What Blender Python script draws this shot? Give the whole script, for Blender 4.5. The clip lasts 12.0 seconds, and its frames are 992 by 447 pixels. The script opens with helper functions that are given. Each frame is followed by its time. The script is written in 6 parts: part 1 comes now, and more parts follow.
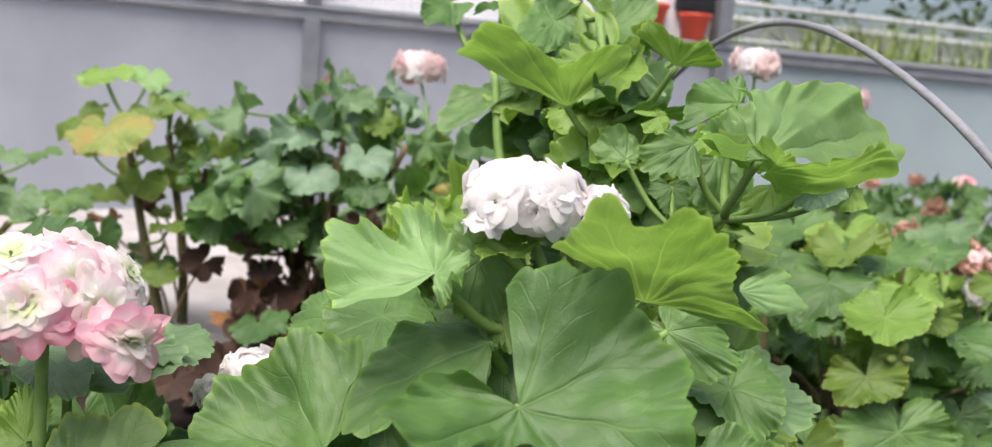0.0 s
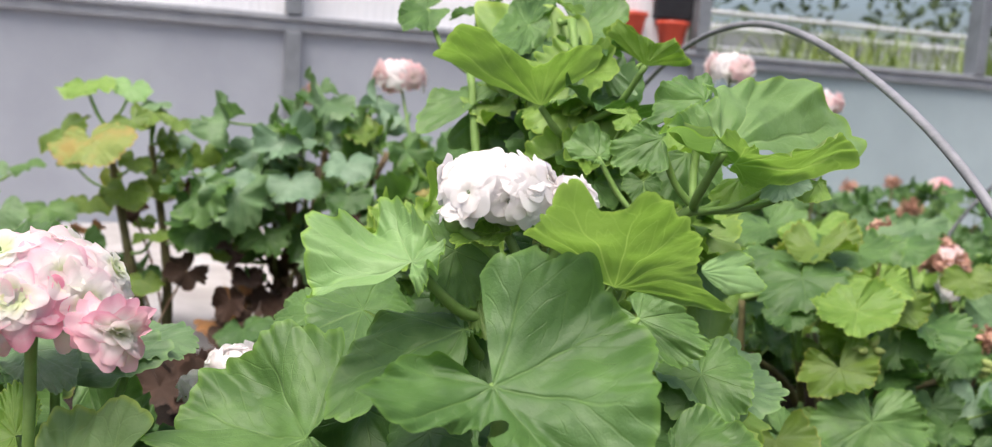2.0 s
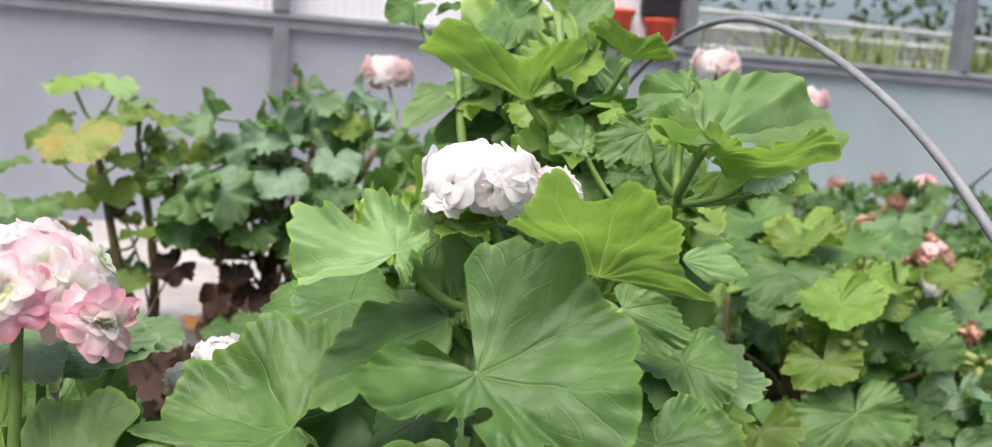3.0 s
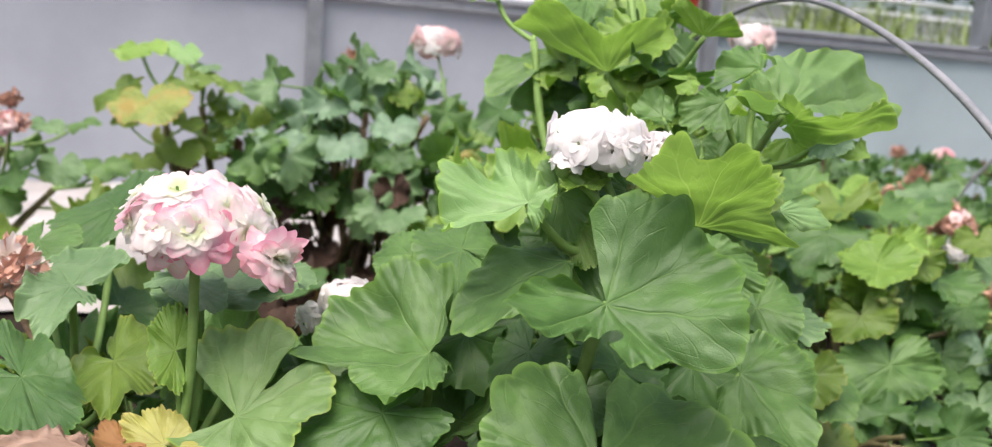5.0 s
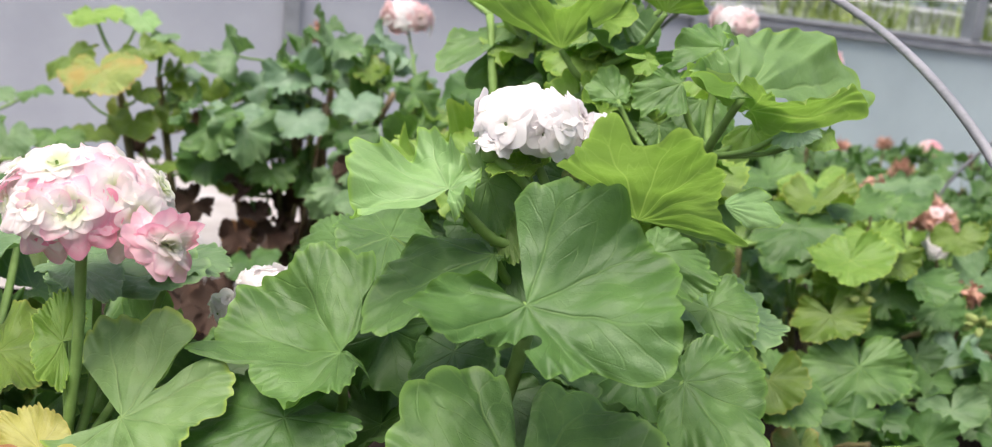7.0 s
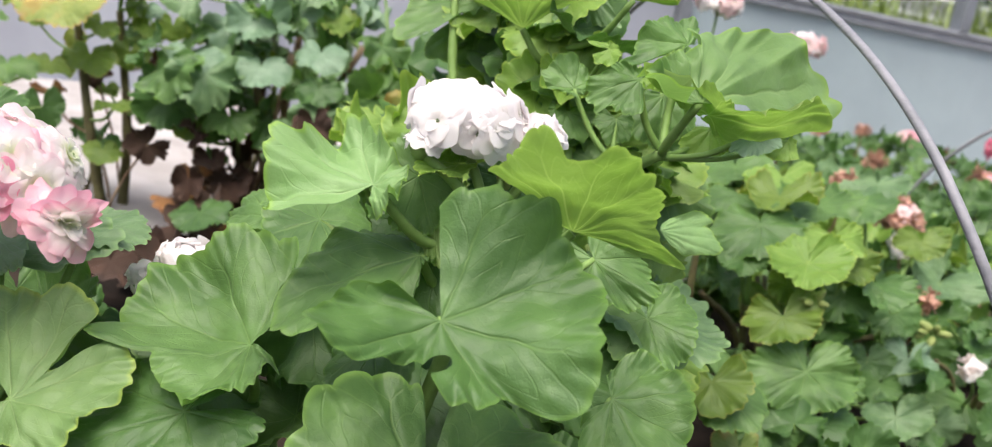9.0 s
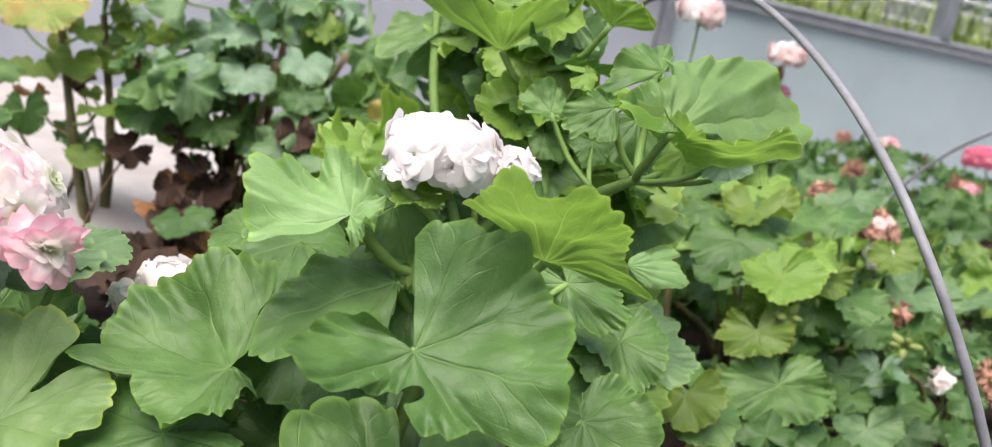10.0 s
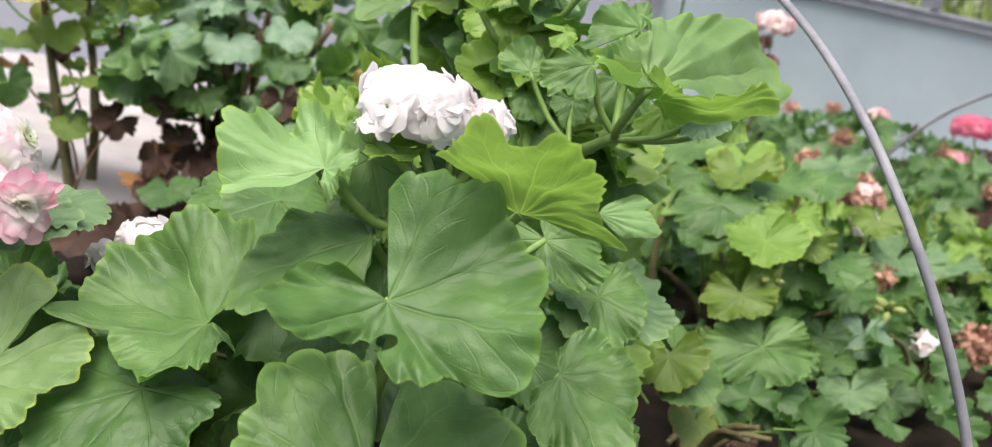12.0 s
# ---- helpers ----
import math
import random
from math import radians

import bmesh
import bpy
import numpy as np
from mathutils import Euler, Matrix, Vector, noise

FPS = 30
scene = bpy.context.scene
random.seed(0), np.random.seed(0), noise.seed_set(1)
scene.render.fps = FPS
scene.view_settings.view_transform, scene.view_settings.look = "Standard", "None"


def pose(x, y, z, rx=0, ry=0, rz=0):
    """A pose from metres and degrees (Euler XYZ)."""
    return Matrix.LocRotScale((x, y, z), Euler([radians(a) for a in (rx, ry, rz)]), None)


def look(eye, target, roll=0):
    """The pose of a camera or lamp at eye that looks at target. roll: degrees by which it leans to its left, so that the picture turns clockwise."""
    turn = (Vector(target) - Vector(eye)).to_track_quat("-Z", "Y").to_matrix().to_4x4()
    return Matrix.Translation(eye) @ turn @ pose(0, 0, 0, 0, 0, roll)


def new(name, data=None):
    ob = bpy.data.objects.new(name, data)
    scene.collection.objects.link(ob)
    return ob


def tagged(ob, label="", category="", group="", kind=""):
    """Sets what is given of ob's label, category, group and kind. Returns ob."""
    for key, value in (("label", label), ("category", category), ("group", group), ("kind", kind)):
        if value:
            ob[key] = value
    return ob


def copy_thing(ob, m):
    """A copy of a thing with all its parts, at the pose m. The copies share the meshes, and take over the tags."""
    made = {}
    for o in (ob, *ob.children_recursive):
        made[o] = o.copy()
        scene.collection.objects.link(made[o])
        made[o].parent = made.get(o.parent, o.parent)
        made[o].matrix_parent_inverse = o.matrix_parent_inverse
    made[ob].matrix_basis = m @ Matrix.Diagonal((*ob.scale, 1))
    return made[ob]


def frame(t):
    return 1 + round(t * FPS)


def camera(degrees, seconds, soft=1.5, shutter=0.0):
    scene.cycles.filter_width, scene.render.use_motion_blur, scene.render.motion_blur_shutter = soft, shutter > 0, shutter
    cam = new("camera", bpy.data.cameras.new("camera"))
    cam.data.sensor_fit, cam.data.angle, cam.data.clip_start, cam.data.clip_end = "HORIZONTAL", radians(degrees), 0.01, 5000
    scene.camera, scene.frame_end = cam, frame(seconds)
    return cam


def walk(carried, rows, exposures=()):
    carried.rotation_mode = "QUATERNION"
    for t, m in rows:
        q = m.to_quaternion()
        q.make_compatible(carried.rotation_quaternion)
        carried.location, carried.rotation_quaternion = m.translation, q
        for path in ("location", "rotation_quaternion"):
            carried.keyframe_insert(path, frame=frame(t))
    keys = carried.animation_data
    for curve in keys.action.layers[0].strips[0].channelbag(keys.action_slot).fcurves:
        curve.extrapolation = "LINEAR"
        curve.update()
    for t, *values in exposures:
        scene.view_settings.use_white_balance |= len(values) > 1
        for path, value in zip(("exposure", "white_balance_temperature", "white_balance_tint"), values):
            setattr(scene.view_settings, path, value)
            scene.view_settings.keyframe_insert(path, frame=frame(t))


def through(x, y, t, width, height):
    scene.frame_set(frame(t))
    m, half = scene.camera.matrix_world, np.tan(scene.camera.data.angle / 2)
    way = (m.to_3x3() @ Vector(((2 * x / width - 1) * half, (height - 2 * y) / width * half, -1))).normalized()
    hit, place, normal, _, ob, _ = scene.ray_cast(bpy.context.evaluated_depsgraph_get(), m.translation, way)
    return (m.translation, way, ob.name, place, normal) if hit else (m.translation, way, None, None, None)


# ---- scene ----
cam = camera(56.1, 12.0, soft=1.1)
PATH = [
    (0, (0.0658, 0.0659, 0.3432), (-0.0103, 2.0457, 0.0698), 4.38),
    (0.5, (0.0686, 0.0651, 0.3426), (-0.0011, 2.0461, 0.0768), 3.97),
    (1, (0.0708, 0.0606, 0.3399), (0.0084, 2.0433, 0.0848), 3.59),
    (1.5, (0.0728, 0.0563, 0.3385), (0.0170, 2.0403, 0.0922), 3.51),
    (2, (0.0714, 0.0506, 0.3368), (0.0258, 2.0348, 0.0902), 3.61),
    (2.5, (0.0706, 0.0494, 0.3343), (0.0346, 2.0334, 0.0838), 3.55),
    (3, (0.0735, 0.0471, 0.3342), (0.0519, 2.0314, 0.0856), 3.61),
    (5, (0.0232, -0.0187, 0.3319), (-0.0088, 1.9562, 0.0173), 4.31),
    (5.5, (0.0274, -0.0384, 0.3240), (0.0092, 1.9337, -0.0083), 4.09),
    (6, (0.0341, -0.0266, 0.3298), (0.0362, 1.9440, -0.0119), 4.54),
    (6.5, (0.0476, -0.0014, 0.3199), (0.0464, 1.9648, -0.0467), 4.96),
    (7, (0.0532, 0.0270, 0.3304), (0.0456, 1.9958, -0.0211), 5.87),
    (7.5, (0.0609, 0.0411, 0.3334), (0.0688, 2.0073, -0.0325), 7.41),
    (9.5, (0.0715, 0.0565, 0.3590), (0.1401, 2.0025, -0.0977), 11.05),
    (10, (0.0725, 0.0490, 0.3660), (0.1594, 1.9961, -0.0827), 11.30),
    (10.5, (0.0747, 0.0434, 0.3665), (0.1750, 1.9899, -0.0820), 11.28),
    (11, (0.0776, 0.0392, 0.3670), (0.1868, 1.9835, -0.0889), 11.22),
    (11.5, (0.0747, 0.0390, 0.3610), (0.1783, 1.9788, -0.1149), 11.06),
    (12, (0.0820, 0.0456, 0.3579), (0.1911, 1.9809, -0.1348), 11.03),
]
walk(cam, [(t, look(eye, target, roll)) for t, eye, target, roll in PATH], [(0, 0.45, 6500, 10), (3.2, 0.45, 6500, 10), (5.0, 0.52, 6500, 10), (7.7, 0.52, 6500, 10), (9.3, 0.56, 6500, 10), (12, 0.56, 6500, 10)])
LENS_FOCUS = 0.42
cam.data.dof.use_dof = True
cam.data.dof.focus_distance = LENS_FOCUS
cam.data.dof.aperture_fstop = 12.0

# ---------------------------------------------------------------- light
world = bpy.data.worlds.new("overcast_sky")
scene.world = world
world.use_nodes = True
wn = world.node_tree.nodes
sky = wn.new("ShaderNodeTexSky")
sky.sky_type = "NISHITA"
sky.sun_disc = False
sky.sun_elevation = radians(67)
sky.sun_rotation = radians(200)
sky.air_density, sky.dust_density, sky.ozone_density = 1.0, 6.0, 1.0
wn["Background"].inputs["Strength"].default_value = 0.15
world.node_tree.links.new(sky.outputs["Color"], wn["Background"].inputs["Color"])
sun_data = bpy.data.lights.new("sun", "SUN")
sun_data.energy, sun_data.angle, sun_data.color = 2.6, radians(45), (1.0, 0.97, 0.92)
sun = new("sun", sun_data)
sun.matrix_world = look((-0.5, -1.15, 3.0), (0, 0, 0))


# ---------------------------------------------------------------- materials
def mat_base(name):
    m = bpy.data.materials.new(name)
    m.use_nodes = True
    nt = m.node_tree
    return m, nt, nt.nodes["Principled BSDF"], nt.nodes["Material Output"]


def node(nt, kind, **inputs):
    n = nt.nodes.new(kind)
    for k, v in inputs.items():
        key = k.replace("_", " ")
        if key in n.inputs:
            n.inputs[key].default_value = v
    return n


def math_node(nt, op, a, b=None, c=None, clamp=False):
    n = nt.nodes.new("ShaderNodeMath")
    n.operation, n.use_clamp = op, clamp
    for i, v in enumerate((a, b, c)):
        if v is None:
            continue
        if isinstance(v, (int, float)):
            n.inputs[i].default_value = v
        else:
            nt.links.new(v, n.inputs[i])
    return n.outputs[0]


def mix_colour(nt, fac, a, b, blend="MIX"):
    n = nt.nodes.new("ShaderNodeMix")
    n.data_type, n.blend_type = "RGBA", blend
    for sock, v in ((n.inputs["Factor"], fac), (n.inputs[6], a), (n.inputs[7], b)):
        if isinstance(v, (int, float)):
            sock.default_value = v
        elif isinstance(v, tuple):
            sock.default_value = (*v, 1)
        else:
            nt.links.new(v, sock)
    return n.outputs[2]


def ramp(nt, value, lo, hi):
    n = nt.nodes.new("ShaderNodeMapRange")
    n.interpolation_type = "SMOOTHSTEP"
    n.inputs["From Min"].default_value, n.inputs["From Max"].default_value = lo, hi
    nt.links.new(value, n.inputs["Value"])
    return n.outputs[0]


def noise_value(nt, scale, detail=3.0, rough=0.55, seed_by_object=False):
    tc = nt.nodes.new("ShaderNodeTexCoord")
    n = node(nt, "ShaderNodeTexNoise", Scale=scale, Detail=detail, Roughness=rough)
    if seed_by_object:
        oi = nt.nodes.new("ShaderNodeObjectInfo")
        n.noise_dimensions = "4D"
        nt.links.new(math_node(nt, "MULTIPLY", oi.outputs["Random"], 50.0), n.inputs["W"])
    nt.links.new(tc.outputs["Object"], n.inputs["Vector"])
    return n.outputs["Fac"]


def surface(name, colour, dark, scale=30.0, rough=0.7, metal=0.0, bump=0.2, spec=0.3, fine=200.0):
    """A plain rough surface with stains and grain."""
    m, nt, bsdf, _ = mat_base(name)
    big = ramp(nt, noise_value(nt, scale, 5.0, 0.6), 0.35, 0.7)
    small = noise_value(nt, fine, 3.0, 0.6)
    col = mix_colour(nt, big, dark, colour)
    col = mix_colour(nt, math_node(nt, "MULTIPLY", small, 0.35), col, dark)
    nt.links.new(col, bsdf.inputs["Base Color"])
    bsdf.inputs["Roughness"].default_value, bsdf.inputs["Metallic"].default_value = rough, metal
    bsdf.inputs["Specular IOR Level"].default_value = spec
    b = node(nt, "ShaderNodeBump", Strength=bump, Distance=0.002)
    nt.links.new(math_node(nt, "ADD", small, math_node(nt, "MULTIPLY", big, 0.6)), b.inputs["Height"])
    nt.links.new(b.outputs[0], bsdf.inputs["Normal"])
    return m


def thin_leaf(nt, bsdf, out, colour, through_colour, share):
    """Lets part of the light through a thin blade."""
    tr = nt.nodes.new("ShaderNodeBsdfTranslucent")
    nt.links.new(through_colour, tr.inputs["Color"])
    mx = nt.nodes.new("ShaderNodeMixShader")
    mx.inputs[0].default_value = share
    nt.links.new(bsdf.outputs[0], mx.inputs[1])
    nt.links.new(tr.outputs[0], mx.inputs[2])
    nt.links.new(mx.outputs[0], out.inputs["Surface"])
    nt.links.new(colour, bsdf.inputs["Base Color"])


def place_noise(nt, scale, detail=3.0, rough=0.55):
    """Noise at real size over the place, shifted from leaf to leaf."""
    at = nt.nodes.new("ShaderNodeNewGeometry")
    oi = nt.nodes.new("ShaderNodeObjectInfo")
    n = node(nt, "ShaderNodeTexNoise", Scale=scale, Detail=detail, Roughness=rough)
    n.noise_dimensions = "4D"
    nt.links.new(math_node(nt, "MULTIPLY", oi.outputs["Random"], 50.0), n.inputs["W"])
    nt.links.new(at.outputs["Position"], n.inputs["Vector"])
    return n.outputs["Fac"]


def leaf_material(name, dark, light, vein, edge, share=0.3, patch=None, rough=0.50, edge_from=0.94, vein_share=0.36):
    """Geranium leaf: blotched blade, pale palmate veins with a fine net, paler rim."""
    m, nt, bsdf, out = mat_base(name)
    uv = nt.nodes.new("ShaderNodeUVMap")
    sep = nt.nodes.new("ShaderNodeSeparateXYZ")
    nt.links.new(uv.outputs[0], sep.inputs[0])
    u, v = sep.outputs[0], sep.outputs[1]
    oi = nt.nodes.new("ShaderNodeObjectInfo")
    rnd = oi.outputs["Random"]
    sector = math_node(nt, "ABSOLUTE", math_node(nt, "SUBTRACT", math_node(nt, "FRACT", math_node(nt, "ADD", math_node(nt, "MULTIPLY", u, 7.0), math_node(nt, "MULTIPLY", math_node(nt, "SUBTRACT", place_noise(nt, 40.0, 1.0, 0.5), 0.5), 0.35))), 0.5))
    across = math_node(nt, "MULTIPLY", sector, v)
    main = math_node(nt, "SUBTRACT", 1.0, ramp(nt, across, 0.004, 0.018))
    main = math_node(nt, "MULTIPLY", main, math_node(nt, "SUBTRACT", 1.0, ramp(nt, v, 0.55, 1.0)))
    # side veins, forked off the main ones
    fork = math_node(nt, "FRACT", math_node(nt, "MULTIPLY", math_node(nt, "SUBTRACT", v, math_node(nt, "MULTIPLY", sector, 0.9)), 4.5))
    side = math_node(nt, "SUBTRACT", 1.0, ramp(nt, math_node(nt, "ABSOLUTE", math_node(nt, "SUBTRACT", fork, 0.5)), 0.015, 0.07))
    side = math_node(nt, "MULTIPLY", side, ramp(nt, v, 0.25, 0.5))
    blotch = ramp(nt, place_noise(nt, 34.0, 4.0, 0.6), 0.35, 0.68)
    net = nt.nodes.new("ShaderNodeTexVoronoi")
    net.feature = "DISTANCE_TO_EDGE"
    net.inputs["Scale"].default_value = 420.0
    at = nt.nodes.new("ShaderNodeNewGeometry")
    nt.links.new(at.outputs["Position"], net.inputs["Vector"])
    netv = ramp(nt, net.outputs["Distance"], 0.0, 0.18)
    col = mix_colour(nt, blotch, dark, light)
    col = mix_colour(nt, math_node(nt, "MULTIPLY", rnd, 0.35), col, light)
    if patch:
        pn = ramp(nt, place_noise(nt, 26.0, 3.0, 0.6), 0.45, 0.62)
        col = mix_colour(nt, pn, col, patch)
    col = mix_colour(nt, math_node(nt, "MULTIPLY", ramp(nt, v, edge_from, 1.0), 0.9), col, edge)
    col = mix_colour(nt, math_node(nt, "MULTIPLY", main, vein_share), col, vein)
    col = mix_colour(nt, math_node(nt, "MULTIPLY", side, vein_share * 0.35), col, vein)
    through = mix_colour(nt, 1.0, col, (1.28, 1.42, 0.8), "MULTIPLY")
    thin_leaf(nt, bsdf, out, col, through, share)
    grain = place_noise(nt, 900.0, 2.0, 0.6)
    pucker = place_noise(nt, 130.0, 2.0, 0.5)
    rgh = math_node(nt, "ADD", rough - 0.08, math_node(nt, "MULTIPLY", grain, 0.16))
    nt.links.new(rgh, bsdf.inputs["Roughness"])
    bsdf.inputs["Specular IOR Level"].default_value = 0.5
    bsdf.inputs["Sheen Weight"].default_value = 0.06
    bsdf.inputs["Sheen Roughness"].default_value = 0.4
    h = math_node(nt, "ADD", math_node(nt, "MULTIPLY", netv, 0.06), math_node(nt, "ADD", math_node(nt, "MULTIPLY", grain, 0.12), math_node(nt, "MULTIPLY", pucker, 0.9)))
    h = math_node(nt, "SUBTRACT", h, math_node(nt, "MULTIPLY", main, 0.6))
    h = math_node(nt, "SUBTRACT", h, math_node(nt, "MULTIPLY", side, 0.2))
    b = node(nt, "ShaderNodeBump", Strength=0.5, Distance=0.0014)
    nt.links.new(h, b.inputs["Height"])
    nt.links.new(b.outputs[0], bsdf.inputs["Normal"])
    return m


LEAF = {
    "mid": leaf_material("leaf_green", (0.058, 0.128, 0.028), (0.123, 0.234, 0.058), (0.201, 0.324, 0.093), (0.151, 0.276, 0.054), 0.28),
    "light": leaf_material("leaf_fresh_green", (0.154, 0.279, 0.040), (0.224, 0.356, 0.066), (0.370, 0.484, 0.134), (0.339, 0.466, 0.083), 0.32),
    # lime base colour carries the glow of light coming through undersides
    "lime": leaf_material("leaf_lit_through_lime", (0.180, 0.292, 0.064), (0.240, 0.355, 0.104), (0.380, 0.490, 0.190), (0.315, 0.440, 0.125), 0.50, vein_share=0.6),
    "fold": leaf_material("leaf_upturned_green", (0.165, 0.285, 0.088), (0.245, 0.385, 0.145), (0.330, 0.460, 0.190), (0.270, 0.420, 0.095), 0.45),
    # dark serves dark leaves and leaves with shade put into their colour
    "dark": leaf_material("leaf_dark_and_shaded_green", (0.039, 0.101, 0.021), (0.074, 0.159, 0.036), (0.122, 0.222, 0.058), (0.089, 0.190, 0.035), 0.28),
    "deep": leaf_material("leaf_deep_green", (0.049, 0.115, 0.024), (0.098, 0.199, 0.048), (0.161, 0.275, 0.077), (0.121, 0.235, 0.044), 0.28),
    "blue": leaf_material("leaf_grey_green", (0.085, 0.166, 0.061), (0.160, 0.259, 0.114), (0.222, 0.332, 0.153), (0.185, 0.305, 0.110), 0.24),
    "soft": leaf_material("leaf_soft_green", (0.135, 0.240, 0.066), (0.200, 0.315, 0.108), (0.313, 0.430, 0.175), (0.313, 0.419, 0.076), 0.28),
    # grey-green lightened: bluish sky highlights put into the leaf colour
    "frost": leaf_material("leaf_sky_sheen_grey_green", (0.113, 0.203, 0.109), (0.203, 0.306, 0.197), (0.263, 0.376, 0.235), (0.207, 0.320, 0.160), 0.22),
    # pale green with the whitish reflection of the sky mixed into the colour
    "pale": leaf_material("leaf_pale_sky_sheen", (0.176, 0.322, 0.098), (0.263, 0.414, 0.165), (0.351, 0.488, 0.234), (0.273, 0.448, 0.078), 0.28),
    "olive": leaf_material("leaf_olive", (0.097, 0.171, 0.022), (0.147, 0.227, 0.032), (0.228, 0.283, 0.063), (0.268, 0.286, 0.053), 0.30),
    "yellow": leaf_material("leaf_yellowing", (0.374, 0.353, 0.085), (0.480, 0.470, 0.140), (0.550, 0.540, 0.240), (0.500, 0.420, 0.120), 0.30, (0.229, 0.306, 0.055)),
    "turning": leaf_material("leaf_turning", (0.150, 0.230, 0.042), (0.290, 0.330, 0.085), (0.380, 0.400, 0.140), (0.380, 0.220, 0.060), 0.30, (0.360, 0.270, 0.070)),
    "rust": leaf_material("leaf_rust", (0.240, 0.110, 0.040), (0.380, 0.190, 0.070), (0.330, 0.180, 0.080), (0.240, 0.120, 0.050), 0.22, (0.210, 0.090, 0.040), 0.7),
    "dead": leaf_material("leaf_dead", (0.260, 0.160, 0.115), (0.420, 0.290, 0.230), (0.220, 0.130, 0.100), (0.350, 0.240, 0.180), 0.15, (0.300, 0.190, 0.140), 0.8),
    "brown": leaf_material("leaf_brown", (0.034, 0.018, 0.011), (0.071, 0.035, 0.022), (0.042, 0.024, 0.014), (0.076, 0.040, 0.024), 0.12, (0.046, 0.024, 0.015), 0.9),
}


def petal_material(name, heart, body, rim, rim_from=0.55, vary=0.6, share=0.45):
    m, nt, bsdf, out = mat_base(name)
    uv = nt.nodes.new("ShaderNodeUVMap")
    sep = nt.nodes.new("ShaderNodeSeparateXYZ")
    nt.links.new(uv.outputs[0], sep.inputs[0])
    oi = nt.nodes.new("ShaderNodeObjectInfo")
    streak = noise_value(nt, 160.0, 3.0, 0.6, True)
    v = math_node(nt, "ADD", sep.outputs[1], math_node(nt, "MULTIPLY", math_node(nt, "SUBTRACT", streak, 0.5), 0.35))
    col = mix_colour(nt, ramp(nt, v, 0.05, 0.5), heart, body)
    amount = math_node(nt, "ADD", 1.0 - vary, math_node(nt, "MULTIPLY", math_node(nt, "POWER", oi.outputs["Random"], 1.5), vary))
    col = mix_colour(nt, math_node(nt, "MULTIPLY", ramp(nt, v, rim_from, 1.0), amount), col, rim)
    thin_leaf(nt, bsdf, out, col, col, share)
    bsdf.inputs["Roughness"].default_value = 0.55
    bsdf.inputs["Specular IOR Level"].default_value = 0.25
    b = node(nt, "ShaderNodeBump", Strength=0.25, Distance=0.0008)
    nt.links.new(streak, b.inputs["Height"])
    nt.links.new(b.outputs[0], bsdf.inputs["Normal"])
    return m


PETAL = {
    "white": petal_material("petal_white", (0.90, 0.87, 0.84), (0.96, 0.92, 0.92), (0.97, 0.93, 0.93), share=0.48),
    "double": petal_material("petal_white_with_pink_rim", (0.76, 0.82, 0.52), (0.95, 0.90, 0.88), (0.92, 0.36, 0.52), 0.45, 0.70, 0.58),
    "cream": petal_material("petal_cream_with_blush_rim", (0.80, 0.85, 0.58), (0.95, 0.92, 0.90), (0.93, 0.52, 0.65), 0.48, 0.8, 0.58),
    "blush": petal_material("petal_blush", (0.90, 0.78, 0.74), (0.90, 0.73, 0.72), (0.86, 0.58, 0.60)),
    "pink": petal_material("petal_pink", (0.88, 0.68, 0.70), (0.86, 0.52, 0.58), (0.80, 0.36, 0.46)),
    "red": petal_material("petal_cerise", (0.86, 0.45, 0.52), (0.82, 0.24, 0.36), (0.76, 0.13, 0.28)),
    "faded": petal_material("petal_fading", (0.6, 0.5, 0.42), (0.75, 0.66, 0.62), (0.6, 0.48, 0.44)),
    "dry": petal_material("petal_dried", (0.34, 0.20, 0.12), (0.42, 0.23, 0.17), (0.30, 0.15, 0.10), 0.5, 0.5, 0.15),
    "salmon": petal_material("petal_faded", (0.55, 0.35, 0.25), (0.62, 0.36, 0.28), (0.5, 0.26, 0.18), 0.5, 0.5, 0.2),
    "bud": petal_material("bud_green", (0.30, 0.36, 0.12), (0.42, 0.46, 0.20), (0.55, 0.52, 0.30), 0.6, 0.5, 0.2),
}
STEM = surface("stem_green", (0.22, 0.34, 0.10), (0.15, 0.25, 0.06), 60.0, 0.55, bump=0.15)
STEM_DARK = surface("stem_woody", (0.16, 0.15, 0.06), (0.09, 0.075, 0.035), 50.0, 0.75, bump=0.4)
STEM_DRY = surface("stem_dry", (0.34, 0.25, 0.16), (0.18, 0.11, 0.07), 50.0, 0.8, bump=0.4)
SOIL = surface("soil", (0.036, 0.025, 0.018), (0.014, 0.010, 0.008), 18.0, 0.95, bump=1.0, spec=0.15, fine=120.0)
CLOTH = surface("ground_cover_white", (0.50, 0.47, 0.47), (0.34, 0.31, 0.30), 7.0, 0.6, bump=0.3, fine=400.0)
SHEET = surface("wall_sheet_grey", (0.36, 0.38, 0.425), (0.30, 0.315, 0.36), 3.0, 0.42, bump=0.08, fine=60.0)
SHEET_COOL = surface("wall_sheet_cool", (0.36, 0.43, 0.455), (0.31, 0.37, 0.395), 3.0, 0.38, bump=0.08, fine=60.0)
METAL = surface("galvanised_steel", (0.36, 0.37, 0.40), (0.29, 0.30, 0.33), 20.0, 0.5, 0.2, 0.1, 0.5)
POST = surface("post_grey_steel", (0.24, 0.255, 0.28), (0.18, 0.19, 0.21), 20.0, 0.5, 0.3, 0.1, 0.5)
TUBE = surface("tube_grey_plastic", (0.31, 0.30, 0.33), (0.20, 0.20, 0.22), 40.0, 0.5, bump=0.3)
